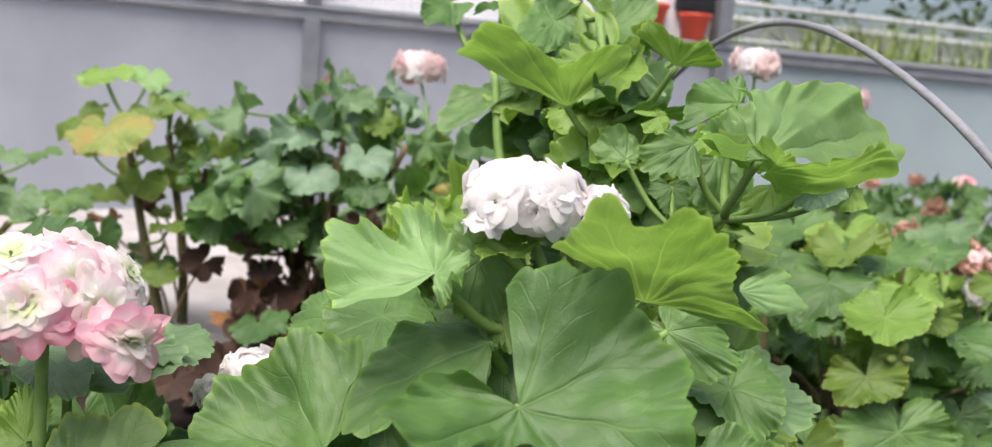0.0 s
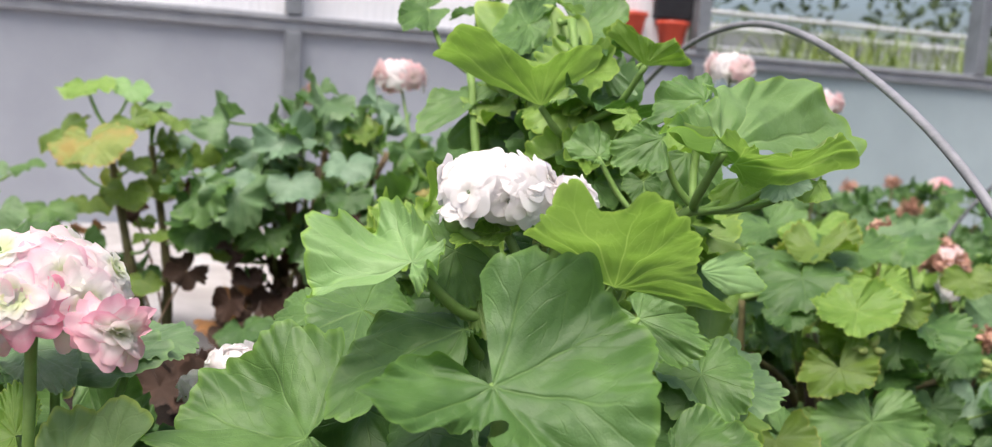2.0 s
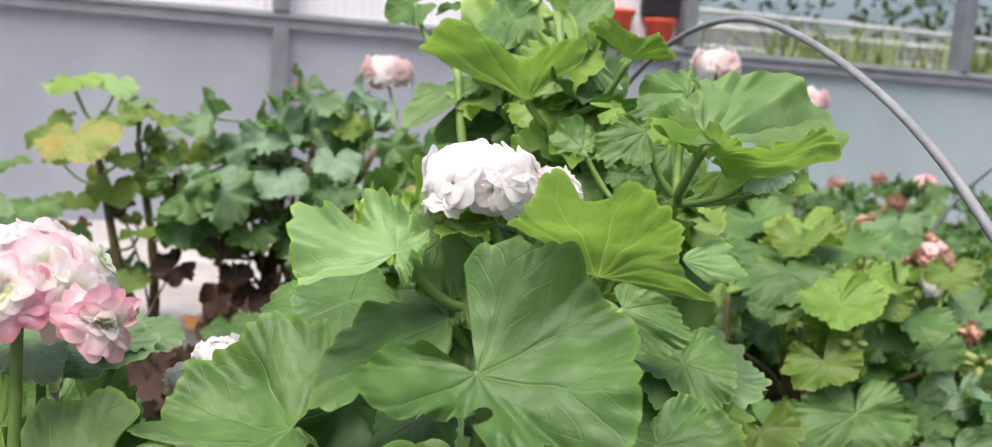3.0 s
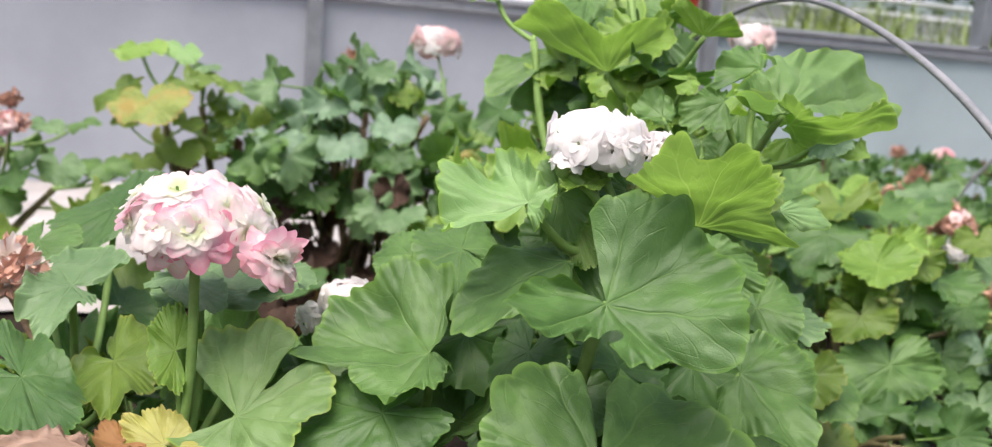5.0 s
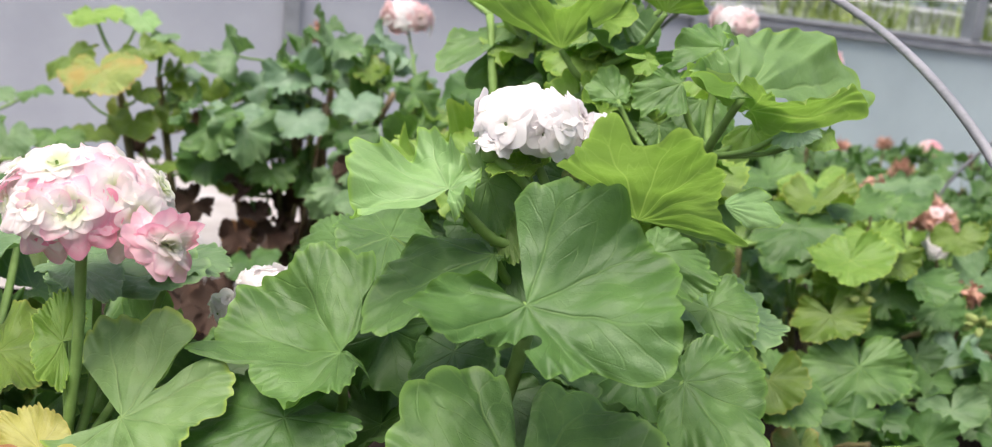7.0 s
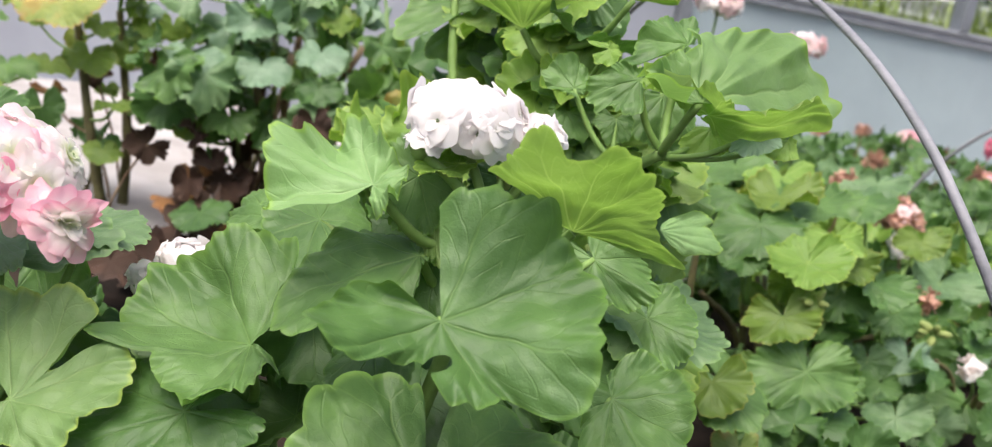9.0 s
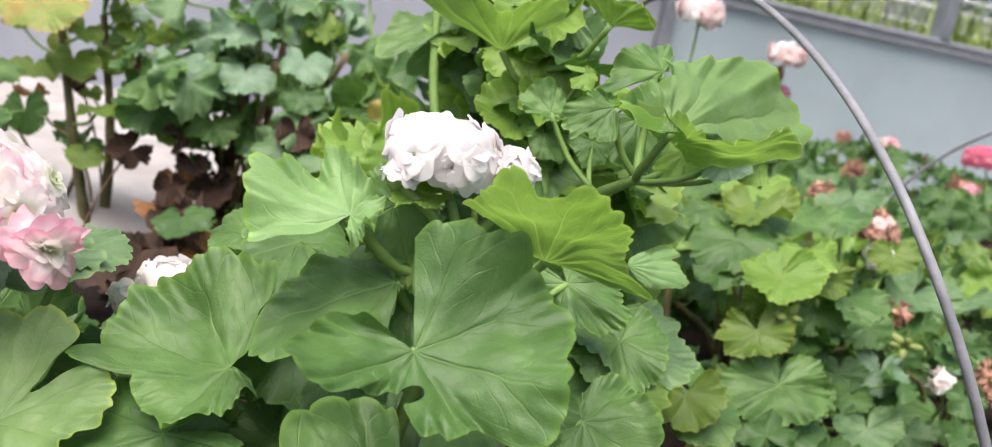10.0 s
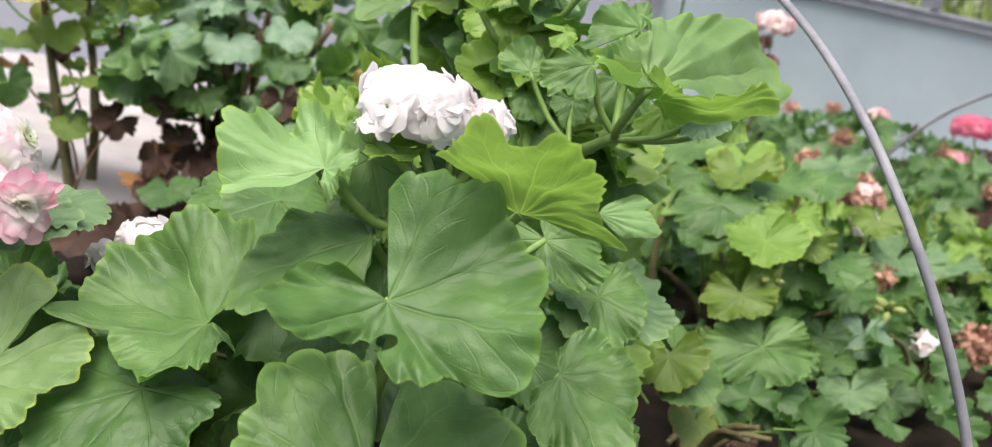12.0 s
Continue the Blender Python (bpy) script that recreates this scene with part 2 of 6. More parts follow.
PANEL = surface("panel_white", (0.80, 0.79, 0.81), (0.72, 0.71, 0.74), 4.0, 0.4, bump=0.05, fine=40.0)
POT = surface("pot_orange_plastic", (0.72, 0.11, 0.06), (0.6, 0.08, 0.045), 20.0, 0.45, bump=0.05)
BLACK = surface("black_plastic", (0.03, 0.03, 0.036), (0.018, 0.018, 0.02), 20.0, 0.45, bump=0.05)
TURF = surface("turf", (0.16, 0.22, 0.055), (0.08, 0.12, 0.03), 3.0, 0.9, bump=0.8, fine=60.0)
GRASS = surface("grass_blades", (0.30, 0.36, 0.09), (0.15, 0.22, 0.05), 6.0, 0.6, bump=0.1)
HEDGE = surface("hedge_leaves", (0.065, 0.10, 0.03), (0.03, 0.05, 0.017), 4.0, 0.6, bump=0.2)
RAIL = surface("rail_dull_white", (0.56, 0.56, 0.59), (0.46, 0.46, 0.49), 4.0, 0.5, bump=0.05, fine=40.0)
CLAY = surface("building_grey", (0.42, 0.42, 0.45), (0.32, 0.32, 0.35), 2.0, 0.6, bump=0.1)


# ---------------------------------------------------------------- builders
def part(name, bm, material, parent=None, label="", matrix=None, smooth=True):
    me = bpy.data.meshes.new(name)
    bm.normal_update()
    bm.to_mesh(me)
    bm.free()
    me.materials.append(material)
    if smooth:
        me.polygons.foreach_set("use_smooth", [True] * len(me.polygons))
    return place_mesh(name, me, parent, label, matrix)


def place_mesh(name, me, parent=None, label="", matrix=None):
    ob = new(name, me)
    if parent is not None:
        ob.parent = parent
        top = parent if parent.parent is None else parent.parent
        ob.matrix_parent_inverse = Matrix.Translation(top.location).inverted() if parent.parent is None else Matrix.Identity(4)
    if matrix is not None:
        ob.matrix_basis = matrix
    if label:
        tagged(ob, label)
    return ob


def thing(name, base, label, category, group=""):
    e = new(name)
    e.location = base
    e.empty_display_size = 0.05
    return tagged(e, label, category, group)


def add_tube(bm, points, radii, sides=8, cap=True):
    """A bent, tapering tube through the points."""
    pts = [Vector(p) for p in points]
    rings, up = [], Vector((0.31, 0.17, 0.93)).normalized()
    for i, p in enumerate(pts):
        d = (pts[min(i + 1, len(pts) - 1)] - pts[max(i - 1, 0)]).normalized()
        a = d.cross(up)
        if a.length < 0.05:
            a = d.cross(Vector((1, 0, 0)))
        a.normalize()
        b = d.cross(a)
        r = radii[i] if isinstance(radii, (list, tuple)) else radii
        rings.append([bm.verts.new(p + r * (math.cos(2 * math.pi * k / sides) * a + math.sin(2 * math.pi * k / sides) * b)) for k in range(sides)])
    for q, s in zip(rings, rings[1:]):
        for k in range(sides):
            bm.faces.new((q[k], q[(k + 1) % sides], s[(k + 1) % sides], s[k]))
    if cap:
        bm.faces.new(rings[0][::-1])
        bm.faces.new(rings[-1])


def glide(points, n=8):
    """A smooth line through a few points."""
    p = [Vector(q) for q in points]
    p = [2 * p[0] - p[1], *p, 2 * p[-1] - p[-2]]
    out = []
    for i in range(1, len(p) - 2):
        a, b, c, d = p[i - 1 : i + 3]
        for k in range(n):
            t = k / n
            out.append(0.5 * (2 * b + (c - a) * t + (2 * a - 5 * b + 4 * c - d) * t * t + (3 * b - a - 3 * c + d) * t**3))
    return out + [p[-2]]


def add_box(bm, lo, hi, bevel=0.0):
    r = bmesh.ops.create_cube(bm, size=1.0)
    for v in r["verts"]:
        v.co = Vector([lo[i] + (v.co[i] + 0.5) * (hi[i] - lo[i]) for i in range(3)])
    if bevel:
        edges = list({e for v in r["verts"] for e in v.link_edges})
        bmesh.ops.bevel(bm, geom=edges, offset=bevel, segments=2, affect="EDGES", profile=0.6)


def leaf_points(seed, back=0.85, gap=30.0, cup=-0.05, ruffle=0.07, lobe=0.12, nr=8, na=112, teeth=35, lobes=None, wrinkle=0.0, scallop=1.25, pleat=0.5):
    """The grid of a round, lobed, scalloped blade of radius 1: x across, y to the tip, z out of its face."""
    rng = random.Random(seed)
    ph, ph2, k1 = rng.uniform(0, 6.28), rng.uniform(0, 6.28), rng.choice((3, 4, 5))
    span = math.pi - radians(gap) / 2
    wob = [rng.uniform(-0.05, 0.05) for _ in range(8)]
    lift = [rng.uniform(-1, 1) for _ in range(8)]
    rows = []
    for i in range(na + 1):
        u = i / na
        th = (2 * u - 1) * span
        e = abs(th) / span
        s = u * 7
        lf = abs(math.sin(math.pi * s))
        q = int(min(s, 6.999))
        f = s - q
        f = f * f * (3 - 2 * f)
        tooth = scallop * (0.055 + 0.05 * noise.noise(Vector((u * 14, 1.7, seed * 0.9))))
        bite = abs(math.sin(math.pi * u * teeth + 1.6 * noise.noise(Vector((u * 9, 3.1, seed))))) ** 0.55
        if lobes:
            g = u * (len(lobes) - 1)
            i0 = min(int(g), len(lobes) - 2)
            g -= i0
            p0, p1, p2, p3 = lobes[max(i0 - 1, 0)], lobes[i0], lobes[i0 + 1], lobes[min(i0 + 2, len(lobes) - 1)]
            rad = 0.5 * (2 * p1 + (p2 - p0) * g + (2 * p0 - 5 * p1 + 4 * p2 - p3) * g * g + (3 * p1 - p0 - 3 * p2 + p3) * g**3)
            rad = max(rad, 0.05) * (1 - 0.4 * tooth + 0.75 * tooth * min(1, rad * 2.2) * bite)
        else:
            k = min(max((abs(th) - 1.3) / (math.pi - 1.3), 0), 1)
            base = (1 + (back - 1) * k * k * (3 - 2 * k)) * (1 - 0.45 * max(0, (e - 0.88) / 0.12) ** 2.5)
            w = wob[q] * (1 - f) + wob[q + 1] * f
            rad = base * (1 - lobe * (1 - lf**0.6)) * (1 + w) * (0.965 + tooth * min(1, base * 2.2) * bite + 0.016 * scallop * math.sin(2 * math.pi * u * 11 + ph2))
        ends = min(1, (1 - e) * 6)
        wave = noise.noise(Vector((th * 5.5, 0.3, seed * 2.1))) + 0.7 * noise.noise(Vector((th * 11, 0.7, seed * 1.7)))
        fan = pleat * (0.6 + 0.8 * noise.noise(Vector((th * 1.5, 5.0, seed * 0.6))))
        for j in range(1, nr + 1):
            r = (j / nr) ** 0.85
            x, y = math.sin(th) * rad * r, math.cos(th) * rad * r
            z = cup * (rad * r) ** 2
            z += ruffle * 0.8 * r * r * math.sin(k1 * th + ph) * min(1, rad * 1.3)
            z += fan * (0.011 + 0.05 * ruffle * r * r) * r * math.cos(2 * math.pi * s) * ends
            z += ruffle * (3.0 * max(0, r - 0.66) ** 1.4 * wave + 0.9 * r**3 * noise.noise(Vector((th * 2.4, r * 2.2, seed * 1.3 + 5))))
            z += 0.5 * ruffle * r**4 * (lift[q] * (1 - f) + lift[q + 1] * f)
            z += (0.06 if lobes else 0.035) * min(1, r * 3) * noise.noise(Vector((x * 3.1 + seed, y * 3.1, seed * 0.7))) + 0.020 * noise.noise(Vector((x * 6.5 + seed, y * 6.5, seed))) + 0.007 * noise.noise(Vector((x * 14, y * 14 + seed, seed)))
            if wrinkle:
                z += wrinkle * (0.3 - abs(noise.noise(Vector((x * 2.2 + seed, y * 5, 2))) + 0.5 * noise.noise(Vector((x * 6, y * 9 + seed, 4))))) * min(1, r * 2)
            if na > 200:
                z -= 0.010 * math.exp(-((abs(s - int(s) - 0.5) * rad * r * span * 0.2857 / 0.02) ** 2)) * (1 - 0.75 * r) * min(1, r * 5)
            rows.append((x, y, z, u, r))
    return rows


def leaf_bmesh(points, nr, na, place_of):
    bm = bmesh.new()
    uvl = bm.loops.layers.uv.new("UVMap")
    c = bm.verts.new(place_of(0, 0, 0))
    grid = []
    for i in range(na + 1):
        grid.append([bm.verts.new(place_of(*points[i * nr + j][:3])) for j in range(nr)])
    for i in range(na):
        u0, u1 = i / na, (i + 1) / na
        f = bm.faces.new((c, grid[i + 1][0], grid[i][0]))
        for loop, w in zip(f.loops, ((u0, 0), (u1, points[0][4]), (u0, points[0][4]))):
            loop[uvl].uv = w
        for j in range(nr - 1):
            f = bm.faces.new((grid[i][j], grid[i + 1][j], grid[i + 1][j + 1], grid[i][j + 1]))
            r0, r1 = points[j][4], points[j + 1][4]
            for loop, w in zip(f.loops, ((u0, r0), (u1, r0), (u1, r1), (u0, r1))):
                loop[uvl].uv = w
    return bm


LEAF_WORDS = {"rust": "rust-brown withered leaf", "dead": "shrivelled pinkish-brown dead leaf", "yellow": "yellow dying leaf", "turning": "leaf turning yellow and brown",
              "lime": "lime-green leaf, light coming through put into its colour", "light": "fresh pale green leaf", "brown": "dry brown leaf"}


def hero(plant, c, t, s, seed=0, back=0.85, gap=30.0, cup=-0.05, ruffle=0.07, lobe=0.09, mat="mid", stalk=True, lobes=None, hole=None, wrinkle=0.0, scallop=1.25, pleat=0.5):
    """One leaf of a plant: c where its stalk meets it, t its tip, s the end of one side."""
    c, t, s = Vector(c), Vector(t), Vector(s)
    a, b = t - c, s - c
    n = b.cross(a).normalized()
    flip = 1.0
    if n.z < 0 or (abs(n.z) < 0.25 and n.y > 0):
        n, flip = -n, -1.0
    size = (a.length + b.length) / 2
    nr, na = (22, 320) if size > 0.045 else (13, 240)
    pts = leaf_points(seed, back, gap, cup, ruffle, lobe, nr, na, teeth=22 if lobes else 35, lobes=lobes, wrinkle=wrinkle, scallop=scallop, pleat=pleat)
    bm = leaf_bmesh(pts, nr, na, lambda x, y, z: c + x * b + y * a + z * size * n)
    if hole:
        eaten = []
        for f in bm.faces:
            m = sum((w.co for w in f.verts), Vector()) / len(f.verts) - c
            x, y = m.dot(b) / b.length_squared, m.dot(a) / a.length_squared
            if ((x - hole[0]) / 1.5) ** 2 + (y - hole[1]) ** 2 < hole[2] ** 2:
                eaten.append(f)
        bmesh.ops.delete(bm, geom=eaten, context="FACES")
        for w in bm.verts:
            m = w.co - c
            x, y = (m.dot(b) / b.length_squared - hole[0]) / 1.5, m.dot(a) / a.length_squared - hole[1]
            d = math.hypot(x, y) / hole[2]
            if w.is_boundary and 0.2 < d < 1.3:
                w.co += (1 / d - 1) * (x * 1.5 * b + y * a)
    if flip < 0:
        bmesh.ops.reverse_faces(bm, faces=bm.faces[:])
    blade = part("leaf", bm, LEAF[mat], plant, LEAF_WORDS.get(mat, ""))
    if stalk:
        trunk = STEMS[plant.name]
        q = min(trunk, key=lambda p: (p - c).length + max(0, p.z - c.z + 0.02) * 4)
        d = (q - c).length
        mid = c * 0.55 + q * 0.45 - n * min(size * 0.22, d * 0.2) - Vector((0, 0, d * 0.06))
        bm = bmesh.new()
        thick = min(0.0022, 0.0008 + 0.035 * size)
        add_tube(bm, glide([c - n * 0.0012, mid, q], 6), [thick] * 4 + [thick * 1.15] * 9, 8)
        part("leaf_stalk", bm, STEM_DRY if mat in ("dead", "rust", "brown") else STEM, plant)
    return blade


STEMS = {}


def main_stem(plant, points, r0, r1, material=STEM, name="stem"):
    pts = glide(points, 8)
    bm = bmesh.new()
    n = len(pts)
    rng = random.Random(len(STEMS) * 7 + n)
    radii = [(r0 + (r1 - r0) * i / (n - 1)) * (1.12 if i % 4 == 0 else 1.0) * rng.uniform(0.95, 1.05) for i in range(n)]
    add_tube(bm, pts, radii, 10)
    part(name, bm, material, plant)
    STEMS.setdefault(plant.name, []).extend(pts)


FILL = {}


def fill_mesh(mat, k, frilly):
    """A few shared blades with a short bent stalk."""
    if (mat, k, frilly) not in FILL:
        nr, na = 7, 84
        rng = random.Random(k * 31 + 5)
        pts = leaf_points(100 + k, rng.uniform(0.7, 0.95), rng.uniform(15, 60), rng.uniform(-0.2, 0.45), rng.uniform(0.26, 0.48) if frilly else rng.uniform(0.18, 0.36), 0.15 if frilly else 0.11, nr, na, 21, scallop=1.6, pleat=rng.uniform(0.8, 2.4))
        bm = leaf_bmesh(pts, nr, na, lambda x, y, z: Vector((x, y, z)))
        me = bpy.data.meshes.new("leaf")
        bm.normal_update()
        first = len(bm.faces)
        add_tube(bm, glide([(0, 0, -0.02), (0, -0.25, -0.45), (0, -0.75, -1.1)], 3), 0.045, 5, False)
        bm.faces.ensure_lookup_table()
        for f in bm.faces[first:]:
            f.material_index = 1
        bm.to_mesh(me)
        bm.free()
        me.materials.append(LEAF[mat])
        me.materials.append(STEM if mat not in ("brown", "dead", "rust") else STEM_DRY)
        me.polygons.foreach_set("use_smooth", [True] * len(me.polygons))
        FILL[(mat, k, frilly)] = me
    return FILL[(mat, k, frilly)]


def turn_to(n, y):
    """A turn that brings z to n and y near y."""
    n = n.normalized()
    x = y.cross(n)
    if x.length < 1e-4:
        x = Vector((1, 0, 0)).cross(n)
    x.normalize()
    return Matrix((x, n.cross(x), n)).transposed().to_4x4()


def fill_leaf(plant, p, n, y, size, mat, k, frilly=False):
    m = Matrix.Translation(p) @ turn_to(n, y) @ Matrix.Diagonal((size, size, size, 1))
    return place_mesh("leaf", fill_mesh(mat, k, frilly), plant, LEAF_WORDS.get(mat, ""), m)


def foliage(plant, centre, low, high, rx, ry, count, size, mats, seed, facing=(0, -0.45, 0.8), frilly=False, shell=0.45, keep=None):
    """Leaves over the dome of a plant, the outer ones leaning outwards, the inner ones darkened for shade."""
    rng = random.Random(seed)
    made = 0
    while made < count:
        az, rho = rng.uniform(0, 2 * math.pi), math.sqrt(rng.random())
        top = math.sqrt(max(0, 1 - rho * rho))
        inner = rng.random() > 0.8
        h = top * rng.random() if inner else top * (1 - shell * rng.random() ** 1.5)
        p = Vector((centre[0] + math.cos(az) * rx * rho, centre[1] + math.sin(az) * ry * rho, low + (high - low) * h))
        made += 1
        if keep and not keep(p):
            continue
        out = Vector((math.cos(az) * rho, math.sin(az) * rho, 0.0))
        n = Vector(facing) + out * 0.55 + Vector((rng.gauss(0, 0.36), rng.gauss(0, 0.36), rng.gauss(0, 0.25)))
        y = out + Vector((rng.gauss(0, 0.5), rng.gauss(0, 0.5), -0.4))
        mat = rng.choices([m for m, _ in mats], [w for _, w in mats])[0]
        # inner leaves turn dark green: the shade inside the plant as colour
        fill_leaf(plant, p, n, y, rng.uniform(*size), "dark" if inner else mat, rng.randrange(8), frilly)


def add_petal(bm, uvl, turn, length, width, lift, droop, frill, seed, nu=10, nv=6, reach=1.0):
    rng = random.Random(seed)
    ph = rng.uniform(0, 6.28)
    grid = []
    for j in range(nv + 1):
        l = j / nv
        w = width * (0.14 + 0.86 * math.sin(0.5 * math.pi * l) ** 0.85)
        row = []
        for i in range(nu + 1):
            s = 2 * i / nu - 1
            y = length * (l - 0.50 * l * l * abs(s) ** 2.6 + 0.02 * l * l * math.sin(5 * s + ph))
            z = length * (lift * l - droop * l * l) + length * 0.05 * s * s * l + frill * length * l * l * (math.sin(2.6 * s + ph) + 0.5 * l * math.sin(7 * s + 2 * ph))
            row.append(bm.verts.new(turn @ Vector((w * s, y, z))))
        grid.append(row)
    for j in range(nv):
        for i in range(nu):
            f = bm.faces.new((grid[j][i], grid[j][i + 1], grid[j + 1][i + 1], grid[j + 1][i]))
            for loop, w in zip(f.loops, ((i, j), (i + 1, j), (i + 1, j + 1), (i, j + 1))):
                loop[uvl].uv = (w[0] / nu, w[1] / nv * reach)


FLORETS = {}


def floret_mesh(kind, mat, k):
    """Shared florets of radius 1: single, double or withered."""
    if (kind, mat, k) in FLORETS:
        return FLORETS[(kind, mat, k)]
    rng = random.Random(hash((len(kind), k)) % 1000 + 11 * k)
    bm = bmesh.new()
    uvl = bm.loops.layers.uv.new("UVMap")
    whorls = {"single": [(5, 1.0, 0.52, 0.10, 0.20), (5, 0.72, 0.38, 0.28, 0.22), (3, 0.42, 0.22, 0.5, 0.25)],
              "double": [(9, 1.0, 0.38, 0.04, 0.26), (9, 0.84, 0.32, 0.22, 0.26), (8, 0.64, 0.26, 0.46, 0.3), (7, 0.44, 0.19, 0.75, 0.35), (4, 0.24, 0.12, 1.1, 0.4)],
              "withered": [(5, 0.9, 0.26, 0.8, 1.3), (5, 0.65, 0.2, 1.7, 0.6)]}[kind]
    for count, length, width, lift, droop in whorls:
        turn0 = rng.uniform(0, 6.28)
        for i in range(count):
            a = turn0 + 2 * math.pi * i / count + rng.uniform(-0.18, 0.18)
            t = Matrix.Rotation(a, 3, "Z") @ Matrix.Rotation(rng.uniform(-0.1, 0.1), 3, "Y")
            add_petal(bm, uvl, t, length * rng.uniform(0.88, 1.1), width * rng.uniform(0.9, 1.15), lift * rng.uniform(0.7, 1.3), droop * rng.uniform(0.7, 1.3),
                      {"single": 0.035, "double": 0.05, "withered": 0.22}[kind], rng.random(), reach=length)
    me = bpy.data.meshes.new("floret")
    bm.normal_update()
    bm.to_mesh(me)
    bm.free()
    me.materials.append(PETAL[mat])
    me.polygons.foreach_set("use_smooth", [True] * len(me.polygons))
    FLORETS[(kind, mat, k)] = me
    return me


def flower_head(plant, centre, rx, rz, kind, mats, count, size, seed, foot=None, polar=1.75, label="", stem_r=0.0022, stem_mat=None, tilt=(0, 0, 1)):
    """A ball of florets on short stalks at the end of a long one."""
    rng = random.Random(seed)
    c = Vector(centre)
    hub = c - Vector((0, 0, rz * 0.55))
    axis = turn_to(Vector(tilt), Vector((0, 1, 0))).to_3x3()
    spots = []
    for i in range(count):
        q = (i + 0.5) / count
        pol = math.acos(1 - q * (1 - math.cos(polar))) + rng.uniform(-0.1, 0.1)
        az = i * 2.39996 + rng.uniform(-0.25, 0.25)
        d = axis @ Vector((math.sin(pol) * math.cos(az), math.sin(pol) * math.sin(az), math.cos(pol)))
        spots.append((c + Vector((d.x * rx, d.y * rx, d.z * rz)) * rng.uniform(0.86, 1.06) + Vector((rng.gauss(0, 0.04), rng.gauss(0, 0.04), rng.gauss(0, 0.04))) * rx, d))
    bm = bmesh.new()
    for p, d in spots:
        add_tube(bm, glide([hub, hub * 0.4 + p * 0.6 - Vector((0, 0, 0.002)), p - d * 0.002], 3), 0.0007, 5, False)
    bmesh.ops.create_icosphere(bm, subdivisions=2, radius=stem_r * 1.8, matrix=Matrix.Translation(hub))
    head = part("flower_head", bm, stem_mat or STEM, plant, label)
    for i, (p, d) in enumerate(spots):
        y = Vector((rng.gauss(0, 1), rng.gauss(0, 1), rng.gauss(0, 1)))
        s = size * rng.uniform(0.85, 1.15)
        mat = mats[i] if len(mats) == count else rng.choice(mats)
        kd = "withered" if mat in ("dry", "salmon", "faded") else kind
        ob = place_mesh("floret", floret_mesh(kd, mat, rng.randrange(4)), head, "", None)
        ob.matrix_basis = Matrix.Translation(p - d * size * 0.25) @ turn_to(d + Vector((rng.gauss(0, 0.11), rng.gauss(0, 0.11), rng.gauss(0, 0.11))), y) @ Matrix.Diagonal((s, s, s, 1))
    if foot is not None:
        f = Vector(foot)
        bm = bmesh.new()
        add_tube(bm, glide([f, f * 0.5 + hub * 0.5 + Vector((0.004, -0.003, 0)), hub], 7), stem_r, 9)
        part("flower_stalk", bm, stem_mat or STEM, plant)
    return head


def buds(plant, centre, foot, count, size, seed):
    rng = random.Random(seed)
    c = Vector(centre)
    bm = bmesh.new()
    add_tube(bm, glide([foot, (Vector(foot) + c) / 2 + Vector((0.003, 0, 0)), c], 5), 0.0016, 7)
    ways = [Vector((rng.gauss(0, 1), rng.gauss(0, 1), rng.uniform(-0.6, 1))).normalized() for _ in range(count)]
    for d in ways:
        add_tube(bm, [c, c + d * size], size * 0.16, 5, False)
    cluster = part("bud_cluster", bm, STEM, plant, "cluster of pale green closed buds")
    if "bud" not in FILL:
        ball = bmesh.new()
        ball.loops.layers.uv.new("UVMap")
        bmesh.ops.create_uvsphere(ball, u_segments=10, v_segments=7, radius=1.0)
        for v in ball.verts:
            v.co.x *= 0.55 * (1.15 - 0.35 * v.co.z)
            v.co.y *= 0.55 * (1.15 - 0.35 * v.co.z)
        me = bpy.data.meshes.new("bud")
        ball.to_mesh(me)
        ball.free()
        me.materials.append(PETAL["bud"])
        me.polygons.foreach_set("use_smooth", [True] * len(me.polygons))
        FILL["bud"] = me
    for d in ways:
        s = size * rng.uniform(0.7, 1.15)
        place_mesh("bud", FILL["bud"], cluster, "", Matrix.Translation(c + d * size * 1.6) @ turn_to(d, Vector((0, 1, 0.2))) @ Matrix.Diagonal((s, s, s, 1)))


# ---------------------------------------------------------------- setting
bm = bmesh.new()
n = 60
grid = {}
for i in range(n + 1):
    for j in range(n + 1):
        fx, fy = (i / n * 2 - 1), (j / n * 2 - 1)
        x, y = 60 * fx * abs(fx) ** 1.8, 1.2 + 60 * fy * abs(fy) ** 1.8
        near = math.exp(-((x / 3) ** 2) - ((y - 1.0) / 3) ** 2)
        z = -0.012 + 0.012 * near * noise.noise(Vector((x * 9, y * 9, 0.3)))
        grid[i, j] = bm.verts.new((x, y, z))
for i in range(n):
    for j in range(n):
        bm.faces.new((grid[i, j], grid[i + 1, j], grid[i + 1, j + 1], grid[i, j + 1]))
tagged(part("ground", bm, SOIL), "dark brown bare soil of the planting bed", "ground", kind="structure")

WALL = Matrix(((0.947, -0.322, 0, 0.0), (0.322, 0.947, 0, 2.5), (0, 0, 1, 0), (0, 0, 0, 1)))  # x along the wall, y outwards


def on_wall(name, bm, material, label, category, kind="structure", smooth=False):
    ob = part(name, bm, material, None, label, WALL, smooth)
    return tagged(ob, category=category, kind=kind)


